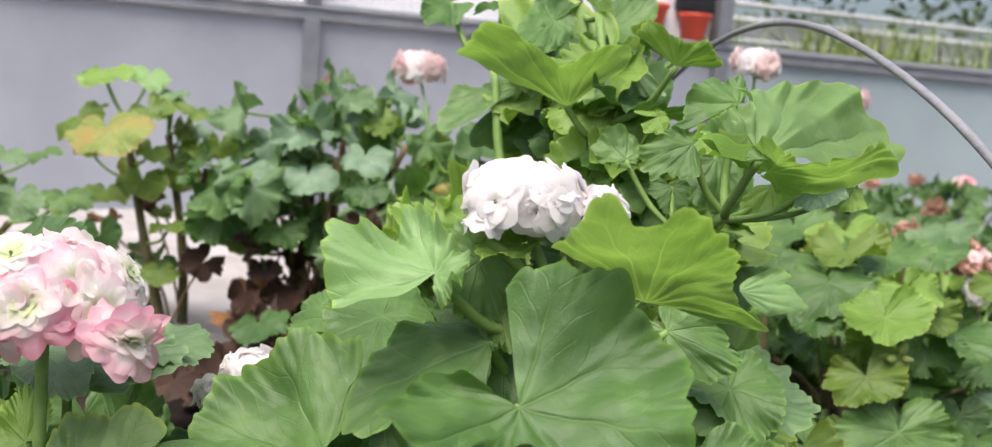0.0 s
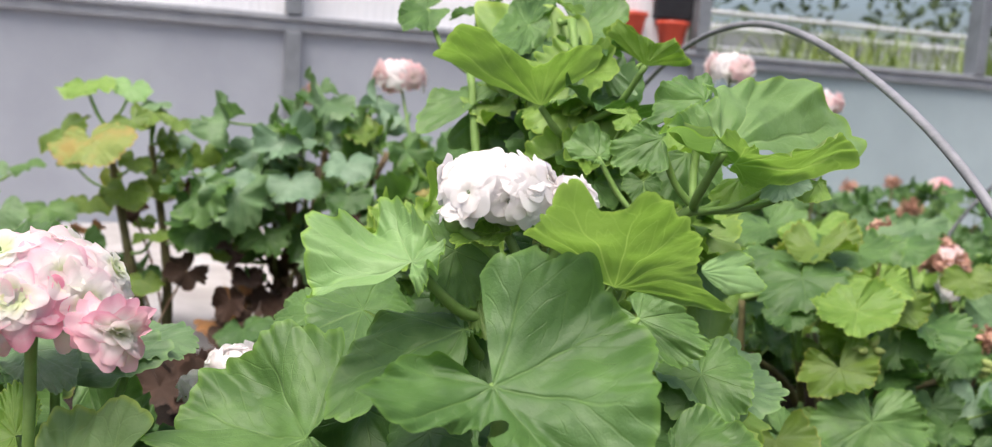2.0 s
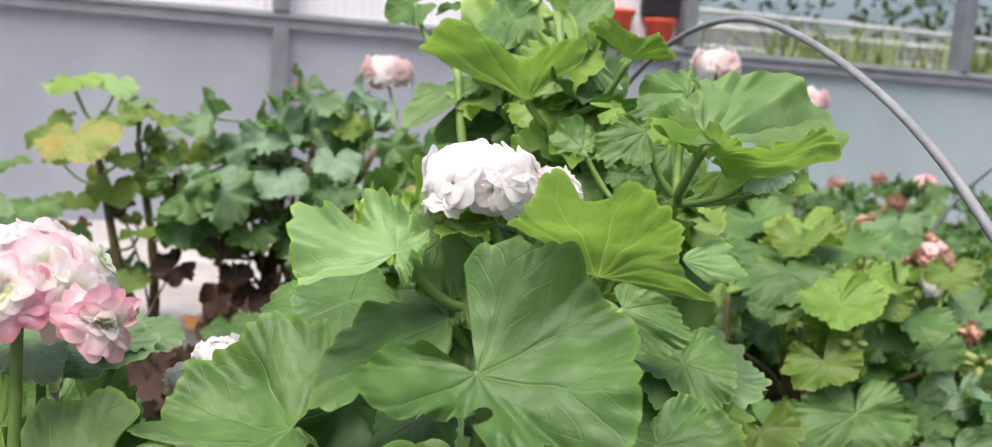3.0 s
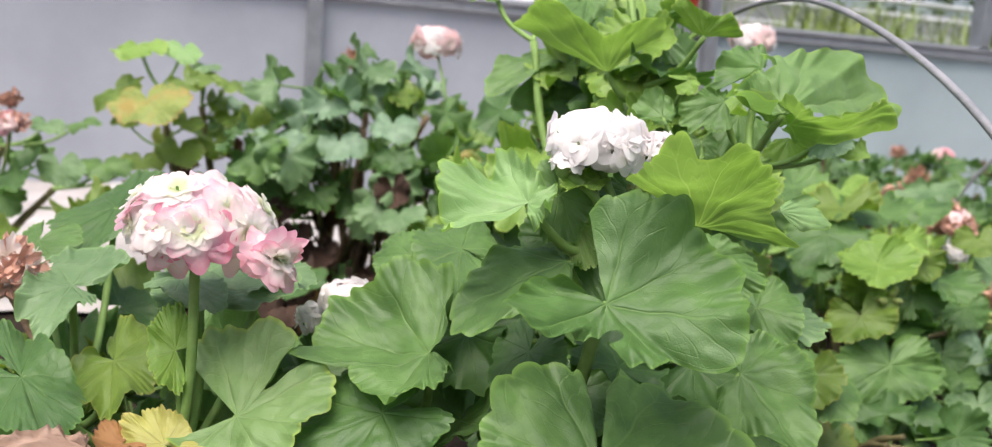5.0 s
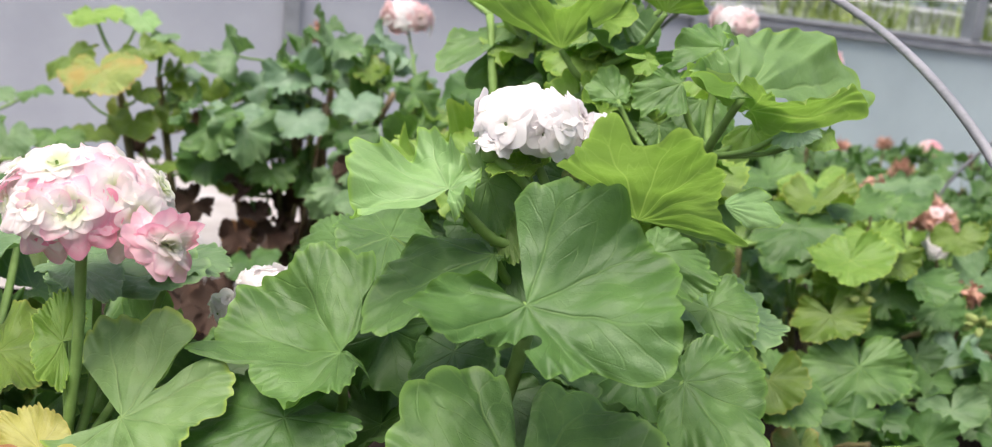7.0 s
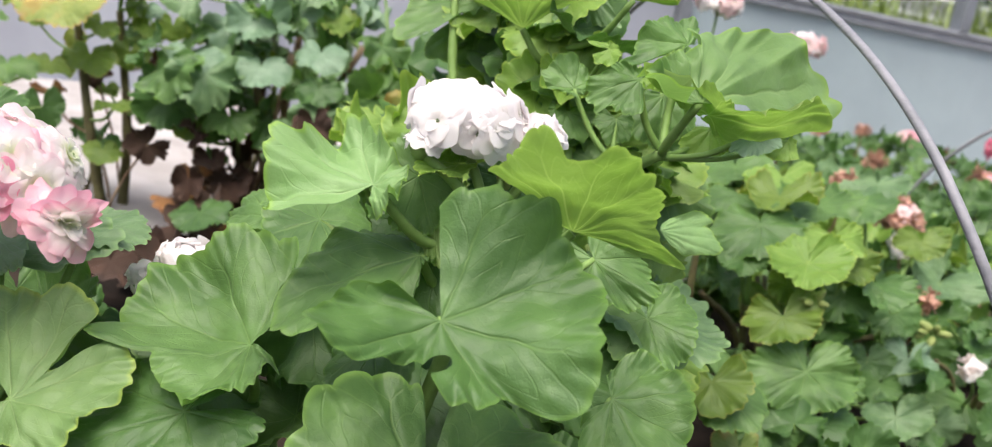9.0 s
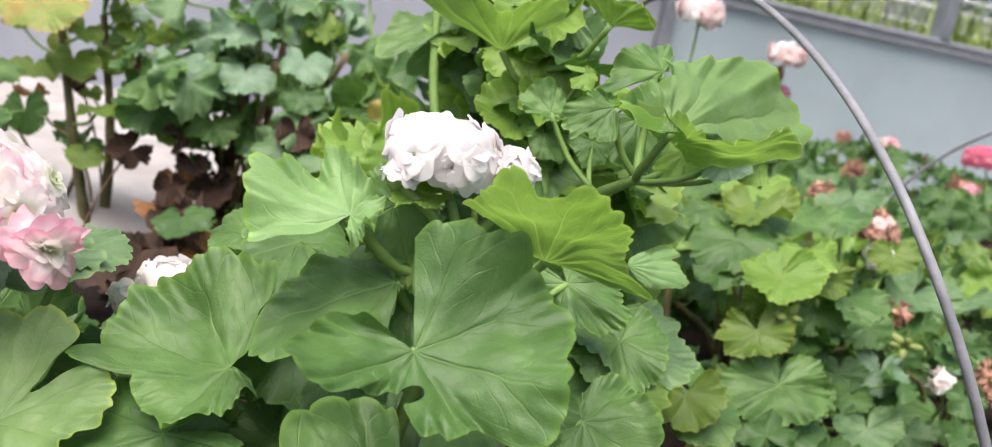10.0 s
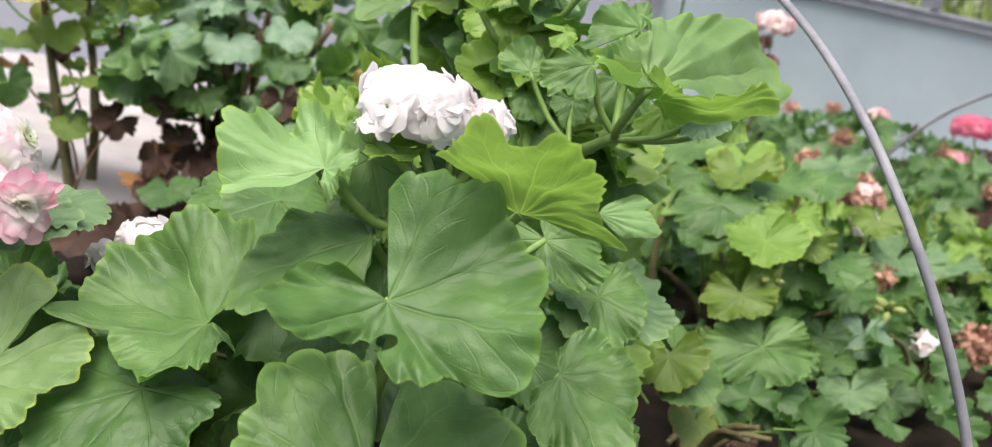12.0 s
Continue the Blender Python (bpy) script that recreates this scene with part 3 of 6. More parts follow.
# white ground cover between the plants and the wall, gently creased
bm = bmesh.new()
nx, ny = 90, 24
lower, upper = {}, {}
for i in range(nx + 1):
    for j in range(ny + 1):
        x, y = -3.2 + 6.4 * i / nx, -1.13 + 1.11 * j / ny
        z = 0.012 + 0.010 * noise.noise(Vector((x * 5, y * 6, 1.7))) + 0.004 * noise.noise(Vector((x * 17, y * 15, 4.0)))
        if j == 0:
            z, y = -0.004, y + 0.06 * noise.noise(Vector((x * 6, 0, 2.0)))
        upper[i, j] = bm.verts.new((x, y, z))
for i in range(nx):
    for j in range(ny):
        bm.faces.new((upper[i, j], upper[i + 1, j], upper[i + 1, j + 1], upper[i, j + 1]))
on_wall("ground_cover", bm, CLOTH, "creased white plastic ground cover beside the wall", "ground cover", smooth=True)

# lower sheets between the posts, each a slightly bowed panel
POSTS = [-2.63, -1.58, -0.53, 0.565, 1.515, 2.56, 3.6]
for k, (a, b) in enumerate(zip(POSTS, POSTS[1:])):
    bm = bmesh.new()
    nx, nz = 14, 6
    front = {}
    for side, y0 in ((0, 0.0), (1, 0.012)):
        for i in range(nx + 1):
            for j in range(nz + 1):
                x, z = a + (b - a) * i / nx, 0.515 * j / nz - 0.02
                y = y0 + 0.006 * noise.noise(Vector((x * 3, z * 4, 7.0 + k))) * math.sin(math.pi * i / nx)
                front[side, i, j] = bm.verts.new((x, y, z))
    for i in range(nx):
        for j in range(nz):
            bm.faces.new((front[0, i, j], front[0, i + 1, j], front[0, i + 1, j + 1], front[0, i, j + 1]))
            bm.faces.new((front[1, i, j], front[1, i, j + 1], front[1, i + 1, j + 1], front[1, i + 1, j]))
    on_wall(f"wall_sheet_{k + 1}", bm, SHEET if k < 3 else SHEET_COOL, "dull grey translucent greenhouse side sheet", "wall", smooth=True)
bm = bmesh.new()
add_box(bm, (-4.6, -0.018, 0.488), (5.6, 0.03, 0.512), 0.003)
add_box(bm, (-4.6, -0.028, 0.5125), (5.6, 0.036, 0.527), 0.003)
on_wall("rail", bm, METAL, "grey galvanised rail along the top of the side sheets", "rail")
bm = bmesh.new()
add_box(bm, (-4.6, -0.012, -0.02), (5.6, 0.02, 0.012), 0.003)
on_wall("baseboard", bm, METAL, "grey galvanised base strip of the wall", "base strip")
for k, x in enumerate(POSTS):
    bm = bmesh.new()
    w = 0.019
    y = -0.034 if k < 4 else 0.022
    add_box(bm, (x - w, y, -0.02), (x + w, y + 0.034, 0.4875), 0.003)
    add_box(bm, (x - w, -0.034, 0.5275), (x + w, 0.02, 1.9), 0.003)
    on_wall(f"wall_post_{k + 1}", bm, POST, "upright grey steel greenhouse post", "post")
# upper panels: ribbed white sheets on one side, left open beyond the fourth post
for k, (a, b) in enumerate(zip(POSTS[:3], POSTS[1:4])):
    bm = bmesh.new()
    ribs = 48
    cols = []
    for i in range(ribs * 2 + 1):
        x = a + 0.02 + (b - a - 0.04) * i / (ribs * 2)
        y = 0.022 + 0.0015 * (i % 2)
        cols.append([bm.verts.new((x, y + d, z)) for d in (0, 0.006) for z in (0.528, 1.9)])
    for p, q in zip(cols, cols[1:]):
        bm.faces.new((p[0], q[0], q[1], p[1]))
        bm.faces.new((p[2], p[3], q[3], q[2]))
    on_wall(f"upper_panel_{k + 1}", bm, PANEL, "ribbed white greenhouse wall panel above the rail", "wall panel")

# outside: turf, weeds, a low pale wall with white rails, a dark hedge
bm = bmesh.new()
nx, ny = 50, 26
g = {}
for i in range(nx + 1):
    for j in range(ny + 1):
        x, y = -3 + 14 * i / nx, 0.05 + 8.0 * j / ny
        z = 0.02 + 0.43 * min(1, y / 0.7) + 0.03 * y + 0.03 * noise.noise(Vector((x * 2, y * 2, 3)))
        g[i, j] = bm.verts.new((x, y, z))
for i in range(nx):
    for j in range(ny):
        bm.faces.new((g[i, j], g[i + 1, j], g[i + 1, j + 1], g[i, j + 1]))
on_wall("turf_bank", bm, TURF, "rough grassy bank outside the greenhouse", "grass", smooth=True)


def blades(name, spots, height, material, label, seed, width=0.006):
    rng = random.Random(seed)
    bm = bmesh.new()
    for x, y, z in spots:
        h, a, lean = height * rng.uniform(0.5, 1.2), rng.uniform(0, 6.28), rng.uniform(0.1, 0.7)
        d = Vector((math.cos(a), math.sin(a), 0))
        s = Vector((-d.y, d.x, 0)) * width * rng.uniform(0.6, 1.4)
        prev = None
        for k in range(4):
            t = k / 3
            p = Vector((x, y, z)) + Vector((0, 0, h * (t - 0.25 * lean * t * t))) + d * h * lean * t * t
            w = s * (1 - 0.85 * t)
            row = (bm.verts.new(p - w), bm.verts.new(p + w + Vector((0, 0, 0.001))))
            if prev:
                bm.faces.new((prev[0], prev[1], row[1], row[0]))
            prev = row
    return on_wall(name, bm, material, label, "weeds", "stuff")


rng = random.Random(4)
spots = []
for _ in range(2600):
    x, y = rng.uniform(0.7, 3.4), 0.25 + 0.9 * rng.random()
    if noise.noise(Vector((x * 2.2, y * 1.5, 9.0))) > -0.2:
        spots.append((x, y, 0.02 + 0.43 * min(1, y / 0.7)))
blades("weeds", spots, 0.30, GRASS, "yellow-green weeds and grass outside the wall", 5)

bm = bmesh.new()
add_box(bm, (-2.0, 3.2, 0.4), (9.0, 3.3, 0.98), 0.01)
pale = on_wall("low_wall", bm, CLAY, "low pale grey structure outside", "low wall")
for z, y in ((0.93, 3.12), (1.03, 3.14), (0.80, 3.14)):
    bm = bmesh.new()
    add_tube(bm, [(-2.0, y, z), (3.5, y, z + 0.01), (9.0, y, z)], 0.018, 10)
    on_wall("white_rail", bm, RAIL, "dull white horizontal pipe rail outside", "rail", smooth=True)
rng = random.Random(8)
bm = bmesh.new()
for _ in range(9000):
    x, y, z = rng.uniform(-1, 14), 5.2 + 1.4 * rng.random(), 0.5 + 2.6 * rng.random()
    if noise.noise(Vector((x, y, z * 1.4))) < -0.25:
        continue
    d = Vector((rng.gauss(0, 1), rng.gauss(0, 1), rng.gauss(0, 1))).normalized() * 0.07
    e = d.cross(Vector((rng.gauss(0, 1), rng.gauss(0, 1), rng.gauss(0, 1)))).normalized() * 0.035
    c = Vector((x, y, z))
    bm.faces.new([bm.verts.new(c + q) for q in (-d, e, d, -e)])
on_wall("hedge", bm, HEDGE, "dark dense hedge in the distance outside", "hedge", "stuff")


# pots on the rail beside the post
def flower_pot(x, z, r, h, material, label):
    pot = thing("flower_pot", WALL @ Vector((x, 0.0, z)), label, "flower pot", "pots on the rail")
    bm = bmesh.new()
    prof = [(0.70, 0.0), (0.98, 0.86), (1.0, 0.86), (1.1, 0.87), (1.12, 1.0), (1.03, 1.0), (0.95, 0.88), (0.66, 0.06), (0.0, 0.05)]
    rings = [[bm.verts.new((r * q * math.cos(a), r * q * math.sin(a), h * t)) for a in [2 * math.pi * k / 28 for k in range(28)]] for q, t in prof[:-1]]
    for p, q in zip(rings, rings[1:]):
        for k in range(28):
            bm.faces.new((p[k], p[(k + 1) % 28], q[(k + 1) % 28], q[k]))
    bm.faces.new(rings[0][::-1])
    bm.faces.new(rings[-1])
    ob = part("pot_body", bm, material, None)
    ob.parent = pot


flower_pot(0.355, 0.528, 0.045, 0.085, POT, "orange plastic flower pot standing on the rail")
flower_pot(0.485, 0.528, 0.042, 0.07, POT, "small orange plastic flower pot standing on the rail")
bm = bmesh.new()
add_box(bm, (0.43, 0.0, 0.604), (0.545, 0.02, 0.72), 0.006)
add_box(bm, (0.40, -0.01, 0.72), (0.57, 0.03, 0.735), 0.004)
add_box(bm, (0.455, 0.004, 0.528), (0.475, 0.016, 0.604), 0.003)
tagged(on_wall("black_crate", bm, BLACK, "black plastic box behind the orange pots", "box", "thing"))

# hoops of thin grey tubing pushed into the bed
HOOP = [(0.391, 0.442, -0.01), (0.351, 0.440, 0.170), (0.283, 0.480, 0.310), (0.257, 0.647, 0.387), (0.231, 0.801, 0.412), (0.197, 0.956, 0.383), (0.159, 1.088, 0.299), (0.134, 1.172, 0.163), (0.128, 1.194, -0.01)]
mid = Vector((0.24, 0.80, 0))
bm = bmesh.new()
add_tube(bm, glide([Vector(p) - mid for p in HOOP], 10), 0.0025, 12)
hoop = part("hoop", bm, TUBE, None, "thin grey plastic tube bent into a hoop over the bed", Matrix.Translation(mid))
tagged(hoop, category="hoop", group="hoops over the bed")
copy_thing(hoop, Matrix.Translation(mid + Vector((0.7, 0.3, 0))) @ Matrix.Rotation(radians(30), 4, "Z"))


# ---------------------------------------------------------------- plants
white = thing("geranium", (0.06, 0.50, 0), "green geranium with white flower heads and broad round leaves", "geranium", "geraniums in the bed")
main_stem(white, [(0.06, 0.50, -0.01), (0.055, 0.475, 0.10), (0.07, 0.450, 0.20), (0.073, 0.442, 0.250)], 0.0055, 0.0028)
main_stem(white, [(0.05, 0.51, -0.01), (0.0, 0.50, 0.08), (-0.03, 0.49, 0.14)], 0.005, 0.0035)
main_stem(white, [(0.07, 0.51, -0.01), (0.11, 0.50, 0.08), (0.14, 0.48, 0.15)], 0.005, 0.0035)
pink = thing("geranium", (-0.14, 0.50, 0), "geranium with one double white-pink flower head and yellowed leaves", "geranium", "geraniums in the bed")
main_stem(pink, [(-0.14, 0.50, -0.01), (-0.135, 0.46, 0.06), (-0.137, 0.432, 0.12)], 0.006, 0.004, STEM_DARK)
main_stem(pink, [(-0.15, 0.51, -0.01), (-0.19, 0.50, 0.06), (-0.22, 0.49, 0.11)], 0.005, 0.004, STEM_DARK)
tall = thing("geranium", (0.12, 0.64, 0), "tall green geranium with large upright leaves", "geranium", "geraniums in the bed")
main_stem(tall, [(0.12, 0.64, -0.01), (0.115, 0.63, 0.12), (0.125, 0.62, 0.24), (0.11, 0.67, 0.33), (0.10, 0.71, 0.40)], 0.0045, 0.003)
main_stem(tall, [(0.125, 0.62, 0.20), (0.14, 0.58, 0.26), (0.165, 0.55, 0.29)], 0.0042, 0.003)
main_stem(tall, [(0.12, 0.64, 0.16), (0.05, 0.70, 0.27), (0.03, 0.74, 0.36)], 0.004, 0.0028)

# leaves of the near plants
hero(white, (0.038, 0.452, 0.191), (0.028, 0.428, 0.172), (0.057, 0.442, 0.190), seed=1, back=.8, gap=30, cup=-.1, ruffle=0.10, mat='dark')
hero(white, (0.055, 0.453, 0.252), (0.063, 0.427, 0.220), (0.083, 0.454, 0.254), seed=2, back=.6, gap=40, cup=-.1, ruffle=0.10, mat='dark')
hero(white, (0.169, 0.536, 0.205), (0.209, 0.510, 0.192), (0.201, 0.575, 0.205), seed=4, back=.7, gap=40, cup=.05, ruffle=0.13, mat='blue')
hero(white, (0.133, 0.494, 0.240), (0.152, 0.479, 0.222), (0.158, 0.494, 0.245), seed=5, back=.7, gap=40, cup=-.1, ruffle=0.16, mat='mid')
hero(white, (0.125, 0.426, 0.157), (0.146, 0.404, 0.149), (0.149, 0.447, 0.164), seed=6, back=.7, gap=30, cup=-.1, ruffle=0.13, mat='dark')
hero(white, (-0.032, 0.412, 0.166), (-0.076, 0.398, 0.148), (-0.017, 0.378, 0.148), seed=7, back=.7, gap=30, cup=-.08, ruffle=0.10, mat='dark')
hero(white, (-0.038, 0.549, 0.218), (-0.054, 0.570, 0.225), (-0.016, 0.551, 0.231), seed=8, back=.8, gap=30, cup=-.1, ruffle=0.13, mat='mid')
hero(white, (-0.004, 0.511, 0.231), (-0.036, 0.532, 0.236), (-0.002, 0.554, 0.247), seed=9, back=.8, gap=30, cup=-.1, ruffle=0.13, mat='mid')
hero(white, (-0.048, 0.474, 0.146), (-0.088, 0.449, 0.121), (-0.025, 0.430, 0.128), seed=10, back=.7, gap=30, cup=-.1, ruffle=0.13, mat='dark')
hero(white, (0.060, 0.496, 0.153), (0.042, 0.472, 0.131), (0.088, 0.475, 0.148), seed=11, back=.8, gap=30, cup=-.1, ruffle=0.13, mat='dark')
hero(white, (0.168, 0.507, 0.211), (0.176, 0.484, 0.196), (0.192, 0.508, 0.220), seed=12, back=.8, gap=30, cup=-.1, ruffle=0.13, mat='mid')
# dark green holds the shade of the leaf and head above it
hero(pink, (-0.209, 0.411, 0.170), (-0.170, 0.389, 0.160), (-0.215, 0.443, 0.181), seed=13, back=.9, gap=30, cup=-.05, ruffle=0.10, mat='dark')
hero(pink, (-0.145, 0.443, 0.179), (-0.163, 0.454, 0.185), (-0.143, 0.421, 0.165), seed=14, back=.7, gap=60, cup=.1, ruffle=0.16, mat='light')
hero(pink, (-0.185, 0.461, 0.164), (-0.159, 0.440, 0.158), (-0.191, 0.428, 0.152), seed=15, back=.9, gap=30, cup=-.05, ruffle=0.16, mat='olive')
hero(pink, (-0.133, 0.398, 0.147), (-0.156, 0.409, 0.154), (-0.128, 0.409, 0.156), seed=16, back=.9, gap=40, cup=.1, ruffle=0.16, mat='yellow')
hero(pink, (-0.153, 0.386, 0.140), (-0.174, 0.367, 0.146), (-0.149, 0.356, 0.140), seed=17, back=.7, gap=60, cup=-.1, ruffle=.12, mat='yellow')
hero(pink, (-0.153, 0.397, 0.146), (-0.162, 0.387, 0.144), (-0.164, 0.407, 0.148), seed=18, back=.7, gap=60, cup=.3, ruffle=.2, mat='rust')
hero(pink, (-0.153, 0.359, 0.160), (-0.184, 0.335, 0.163), (-0.171, 0.385, 0.183), seed=19, gap=120, cup=-.25, ruffle=.12, wrinkle=.22, mat='dead', lobes=(0.12, 0.13, 0.16, 0.19, 0.26, 0.44, 0.60, 0.77, 0.84, 0.83, 0.85, 0.89, 0.96, 1.00, 0.98, 0.69, 0.48, 0.36, 0.27, 0.21, 0.17, 0.15, 0.14, 0.13, 0.13))
hero(pink, (-0.127, 0.376, 0.137), (-0.100, 0.356, 0.138), (-0.123, 0.398, 0.148), seed=20, back=.9, gap=30, cup=-.05, ruffle=0.10, mat='olive')
hero(pink, (-0.084, 0.405, 0.131), (-0.058, 0.374, 0.124), (-0.064, 0.428, 0.141), seed=21, back=.9, gap=30, cup=-.05, ruffle=0.10, mat='dark')
hero(pink, (-0.154, 0.474, 0.209), (-0.123, 0.455, 0.206), (-0.161, 0.505, 0.213), seed=22, back=.9, gap=30, cup=-.05, ruffle=0.10, mat='blue')
hero(pink, (-0.117, 0.506, 0.208), (-0.087, 0.507, 0.211), (-0.127, 0.546, 0.209), seed=23, back=.9, gap=30, cup=-.05, ruffle=0.10, mat='blue')
hero(pink, (-0.272, 0.549, 0.208), (-0.276, 0.526, 0.195), (-0.248, 0.549, 0.210), seed=24, back=.9, gap=30, cup=-.05, ruffle=0.10, mat='mid')
hero(pink, (-0.250, 0.612, 0.222), (-0.284, 0.590, 0.214), (-0.249, 0.656, 0.241), seed=25, back=.9, gap=30, cup=-.05, ruffle=0.10, mat='dark')
hero(tall, (0.070, 0.730, 0.397), (0.044, 0.707, 0.385), (0.078, 0.774, 0.425), seed=26, back=.8, gap=30, cup=.1, ruffle=.1, mat='mid')
hero(tall, (0.112, 0.751, 0.397), (0.142, 0.731, 0.388), (0.126, 0.797, 0.435), seed=27, back=.8, gap=30, cup=.1, ruffle=.1, mat='mid')
hero(tall, (-0.009, 0.789, 0.410), (-0.030, 0.767, 0.400), (-0.013, 0.812, 0.430), seed=28, back=.8, gap=30, cup=.1, ruffle=.1, mat='mid')
hero(tall, (0.030, 0.791, 0.412), (0.022, 0.769, 0.403), (0.048, 0.813, 0.421), seed=29, back=.8, gap=30, cup=.1, ruffle=.1, mat='mid')
hero(tall, (0.087, 0.773, 0.421), (0.106, 0.753, 0.411), (0.073, 0.795, 0.432), seed=30, back=.8, gap=30, cup=.1, ruffle=.1, mat='lime')
hero(tall, (0.118, 0.680, 0.309), (0.101, 0.656, 0.289), (0.139, 0.680, 0.306), seed=32, back=.8, gap=30, cup=.05, ruffle=.1, mat='mid')
hero(tall, (0.126, 0.727, 0.361), (0.099, 0.704, 0.346), (0.141, 0.749, 0.371), seed=33, back=.8, gap=30, cup=.05, ruffle=.1, mat='mid')
hero(tall, (0.122, 0.702, 0.325), (0.110, 0.723, 0.333), (0.135, 0.703, 0.330), seed=34, back=.8, gap=30, cup=.05, ruffle=.1, mat='mid')
hero(white, (0.0667, 0.3710, 0.2388), (0.1019, 0.3370, 0.2047), (0.1148, 0.3984, 0.2610), seed=35, gap=51, cup=0.31, ruffle=0.13, scallop=0.9, pleat=.35, mat='deep', hole=(-0.17, 0.265, 0.065), lobes=(0.14, 0.34, 0.45, 0.55, 0.60, 0.64, 0.68, 0.77, 0.81, 0.75, 0.71, 0.66, 0.53, 0.44, 0.38, 0.34, 0.31, 0.33, 0.40, 0.49, 0.58, 0.58, 0.61, 0.63, 0.64, 0.61, 0.65, 0.90, 0.99, 0.99, 0.95, 0.92, 0.92, 0.90, 0.94, 0.98, 0.97, 0.94, 0.94, 0.93, 0.92, 0.92, 0.88, 0.82, 0.85, 0.84, 0.84, 0.83, 0.79))
hero(white, (-0.0130, 0.4327, 0.1912), (-0.0720, 0.4211, 0.1605), (0.0097, 0.3727, 0.1702), seed=36, gap=75, cup=0.28, ruffle=0.14, scallop=1.0, pleat=1.2, mat='mid', lobes=(0.29, 0.32, 0.41, 0.78, 0.77, 0.77, 0.81, 0.85, 0.87, 0.87, 0.83, 0.84, 0.88, 0.95, 0.95, 0.96, 0.95, 0.94, 0.92, 0.92, 0.94, 0.97, 0.92, 0.59, 0.58, 0.58, 0.58, 0.57, 0.57, 0.58, 0.57, 0.56, 0.59, 0.63, 0.62, 0.61, 0.49, 0.46, 0.47, 0.48, 0.47, 0.42, 0.34, 0.28, 0.24, 0.21, 0.18, 0.16, 0.14))
hero(white, (0.052, 0.432, 0.244), (-0.006, 0.415, 0.220), (0.025, 0.482, 0.276), seed=37, gap=60, cup=-.06, ruffle=0.13, mat='mid', lobes=(0.12, 0.12, 0.12, 0.12, 0.12, 0.15, 0.25, 0.42, 0.48, 0.60, 0.84, 1.00, 0.96, 0.83, 0.71, 0.57, 0.46, 0.35, 0.30, 0.23, 0.18, 0.15, 0.13, 0.13, 0.12))
hero(white, (0.0304, 0.4159, 0.2737), (0.0495, 0.4535, 0.3011), (0.0759, 0.3944, 0.2714), seed=38, gap=42, cup=0.33, ruffle=.18, scallop=1.2, pleat=2.8, mat='pale', lobes=(0.87, 0.83, 0.79, 0.85, 0.83, 0.82, 0.80, 0.80, 0.80, 0.81, 0.79, 0.66, 0.67, 0.69, 0.65, 0.61, 0.65, 0.70, 0.64, 0.53, 0.43, 0.38, 0.37, 0.36, 0.36, 0.34, 0.32, 0.32, 0.31, 0.31, 0.30, 0.30, 0.30, 0.30, 0.28, 0.27, 0.25, 0.23, 0.24, 0.25, 0.27, 0.26, 0.26, 0.26, 0.26, 0.27, 0.24, 0.20, 0.18))
hero(white, (0.1124, 0.4250, 0.2674), (0.1437, 0.3740, 0.3195), (0.1851, 0.4435, 0.2418), seed=39, gap=208, cup=-0.16, ruffle=0.05, scallop=0.9, pleat=.1, mat='lime', lobes=(0.62, 0.61, 0.61, 0.63, 0.65, 0.68, 0.71, 0.75, 0.80, 0.87, 0.94, 0.99, 0.98, 0.78, 0.73, 0.72, 0.75, 0.85, 0.89, 0.84, 0.84, 0.76, 0.75, 0.74, 0.69, 0.67, 0.66, 0.63, 0.59, 0.57, 0.54, 0.51, 0.49, 0.47, 0.45, 0.45, 0.45, 0.46, 0.46, 0.47, 0.48, 0.51, 0.57, 0.56, 0.54, 0.50, 0.40, 0.28, 0.16))
hero(white, (0.1378, 0.3791, 0.2839), (0.1637, 0.4011, 0.2779), (0.1471, 0.3606, 0.2564), seed=40, gap=286, cup=.1, ruffle=.06, scallop=.7, stalk=False, mat='pale', lobes=(0.15, 0.21, 0.30, 0.33, 0.38, 0.44, 0.51, 0.63, 0.69, 0.73, 0.78, 0.82, 0.84, 0.86, 0.88, 0.91, 0.93, 0.80, 0.82, 0.86, 0.89, 0.91, 0.92, 0.93, 0.94, 0.96, 0.97, 0.98, 1.00, 0.98, 0.95, 0.92, 0.85, 0.78, 0.72, 0.66, 0.62, 0.58, 0.55, 0.52, 0.50, 0.46, 0.42, 0.39, 0.37, 0.34, 0.33, 0.31, 0.29))
hero(white, (0.0706, 0.3713, 0.1657), (0.0669, 0.3136, 0.1323), (0.1372, 0.3687, 0.1627), seed=41, gap=6, cup=.06, ruffle=0.11, scallop=1.4, pleat=1.2, mat='mid', lobes=(0.13, 0.73, 0.80, 0.83, 0.85, 0.83, 0.84, 0.88, 0.86, 0.83, 0.83, 0.82, 0.80, 0.78, 0.74, 0.71, 0.68, 0.66, 0.63, 0.60, 0.59, 0.58, 0.55, 0.54, 0.54, 0.53, 0.52, 0.52, 0.53, 0.55, 0.56, 0.59, 0.62, 0.67, 0.75, 0.85, 0.93, 1.00, 1.00, 0.97, 0.95, 0.91, 0.90, 0.90, 0.90, 0.91, 0.88, 0.87, 0.78))
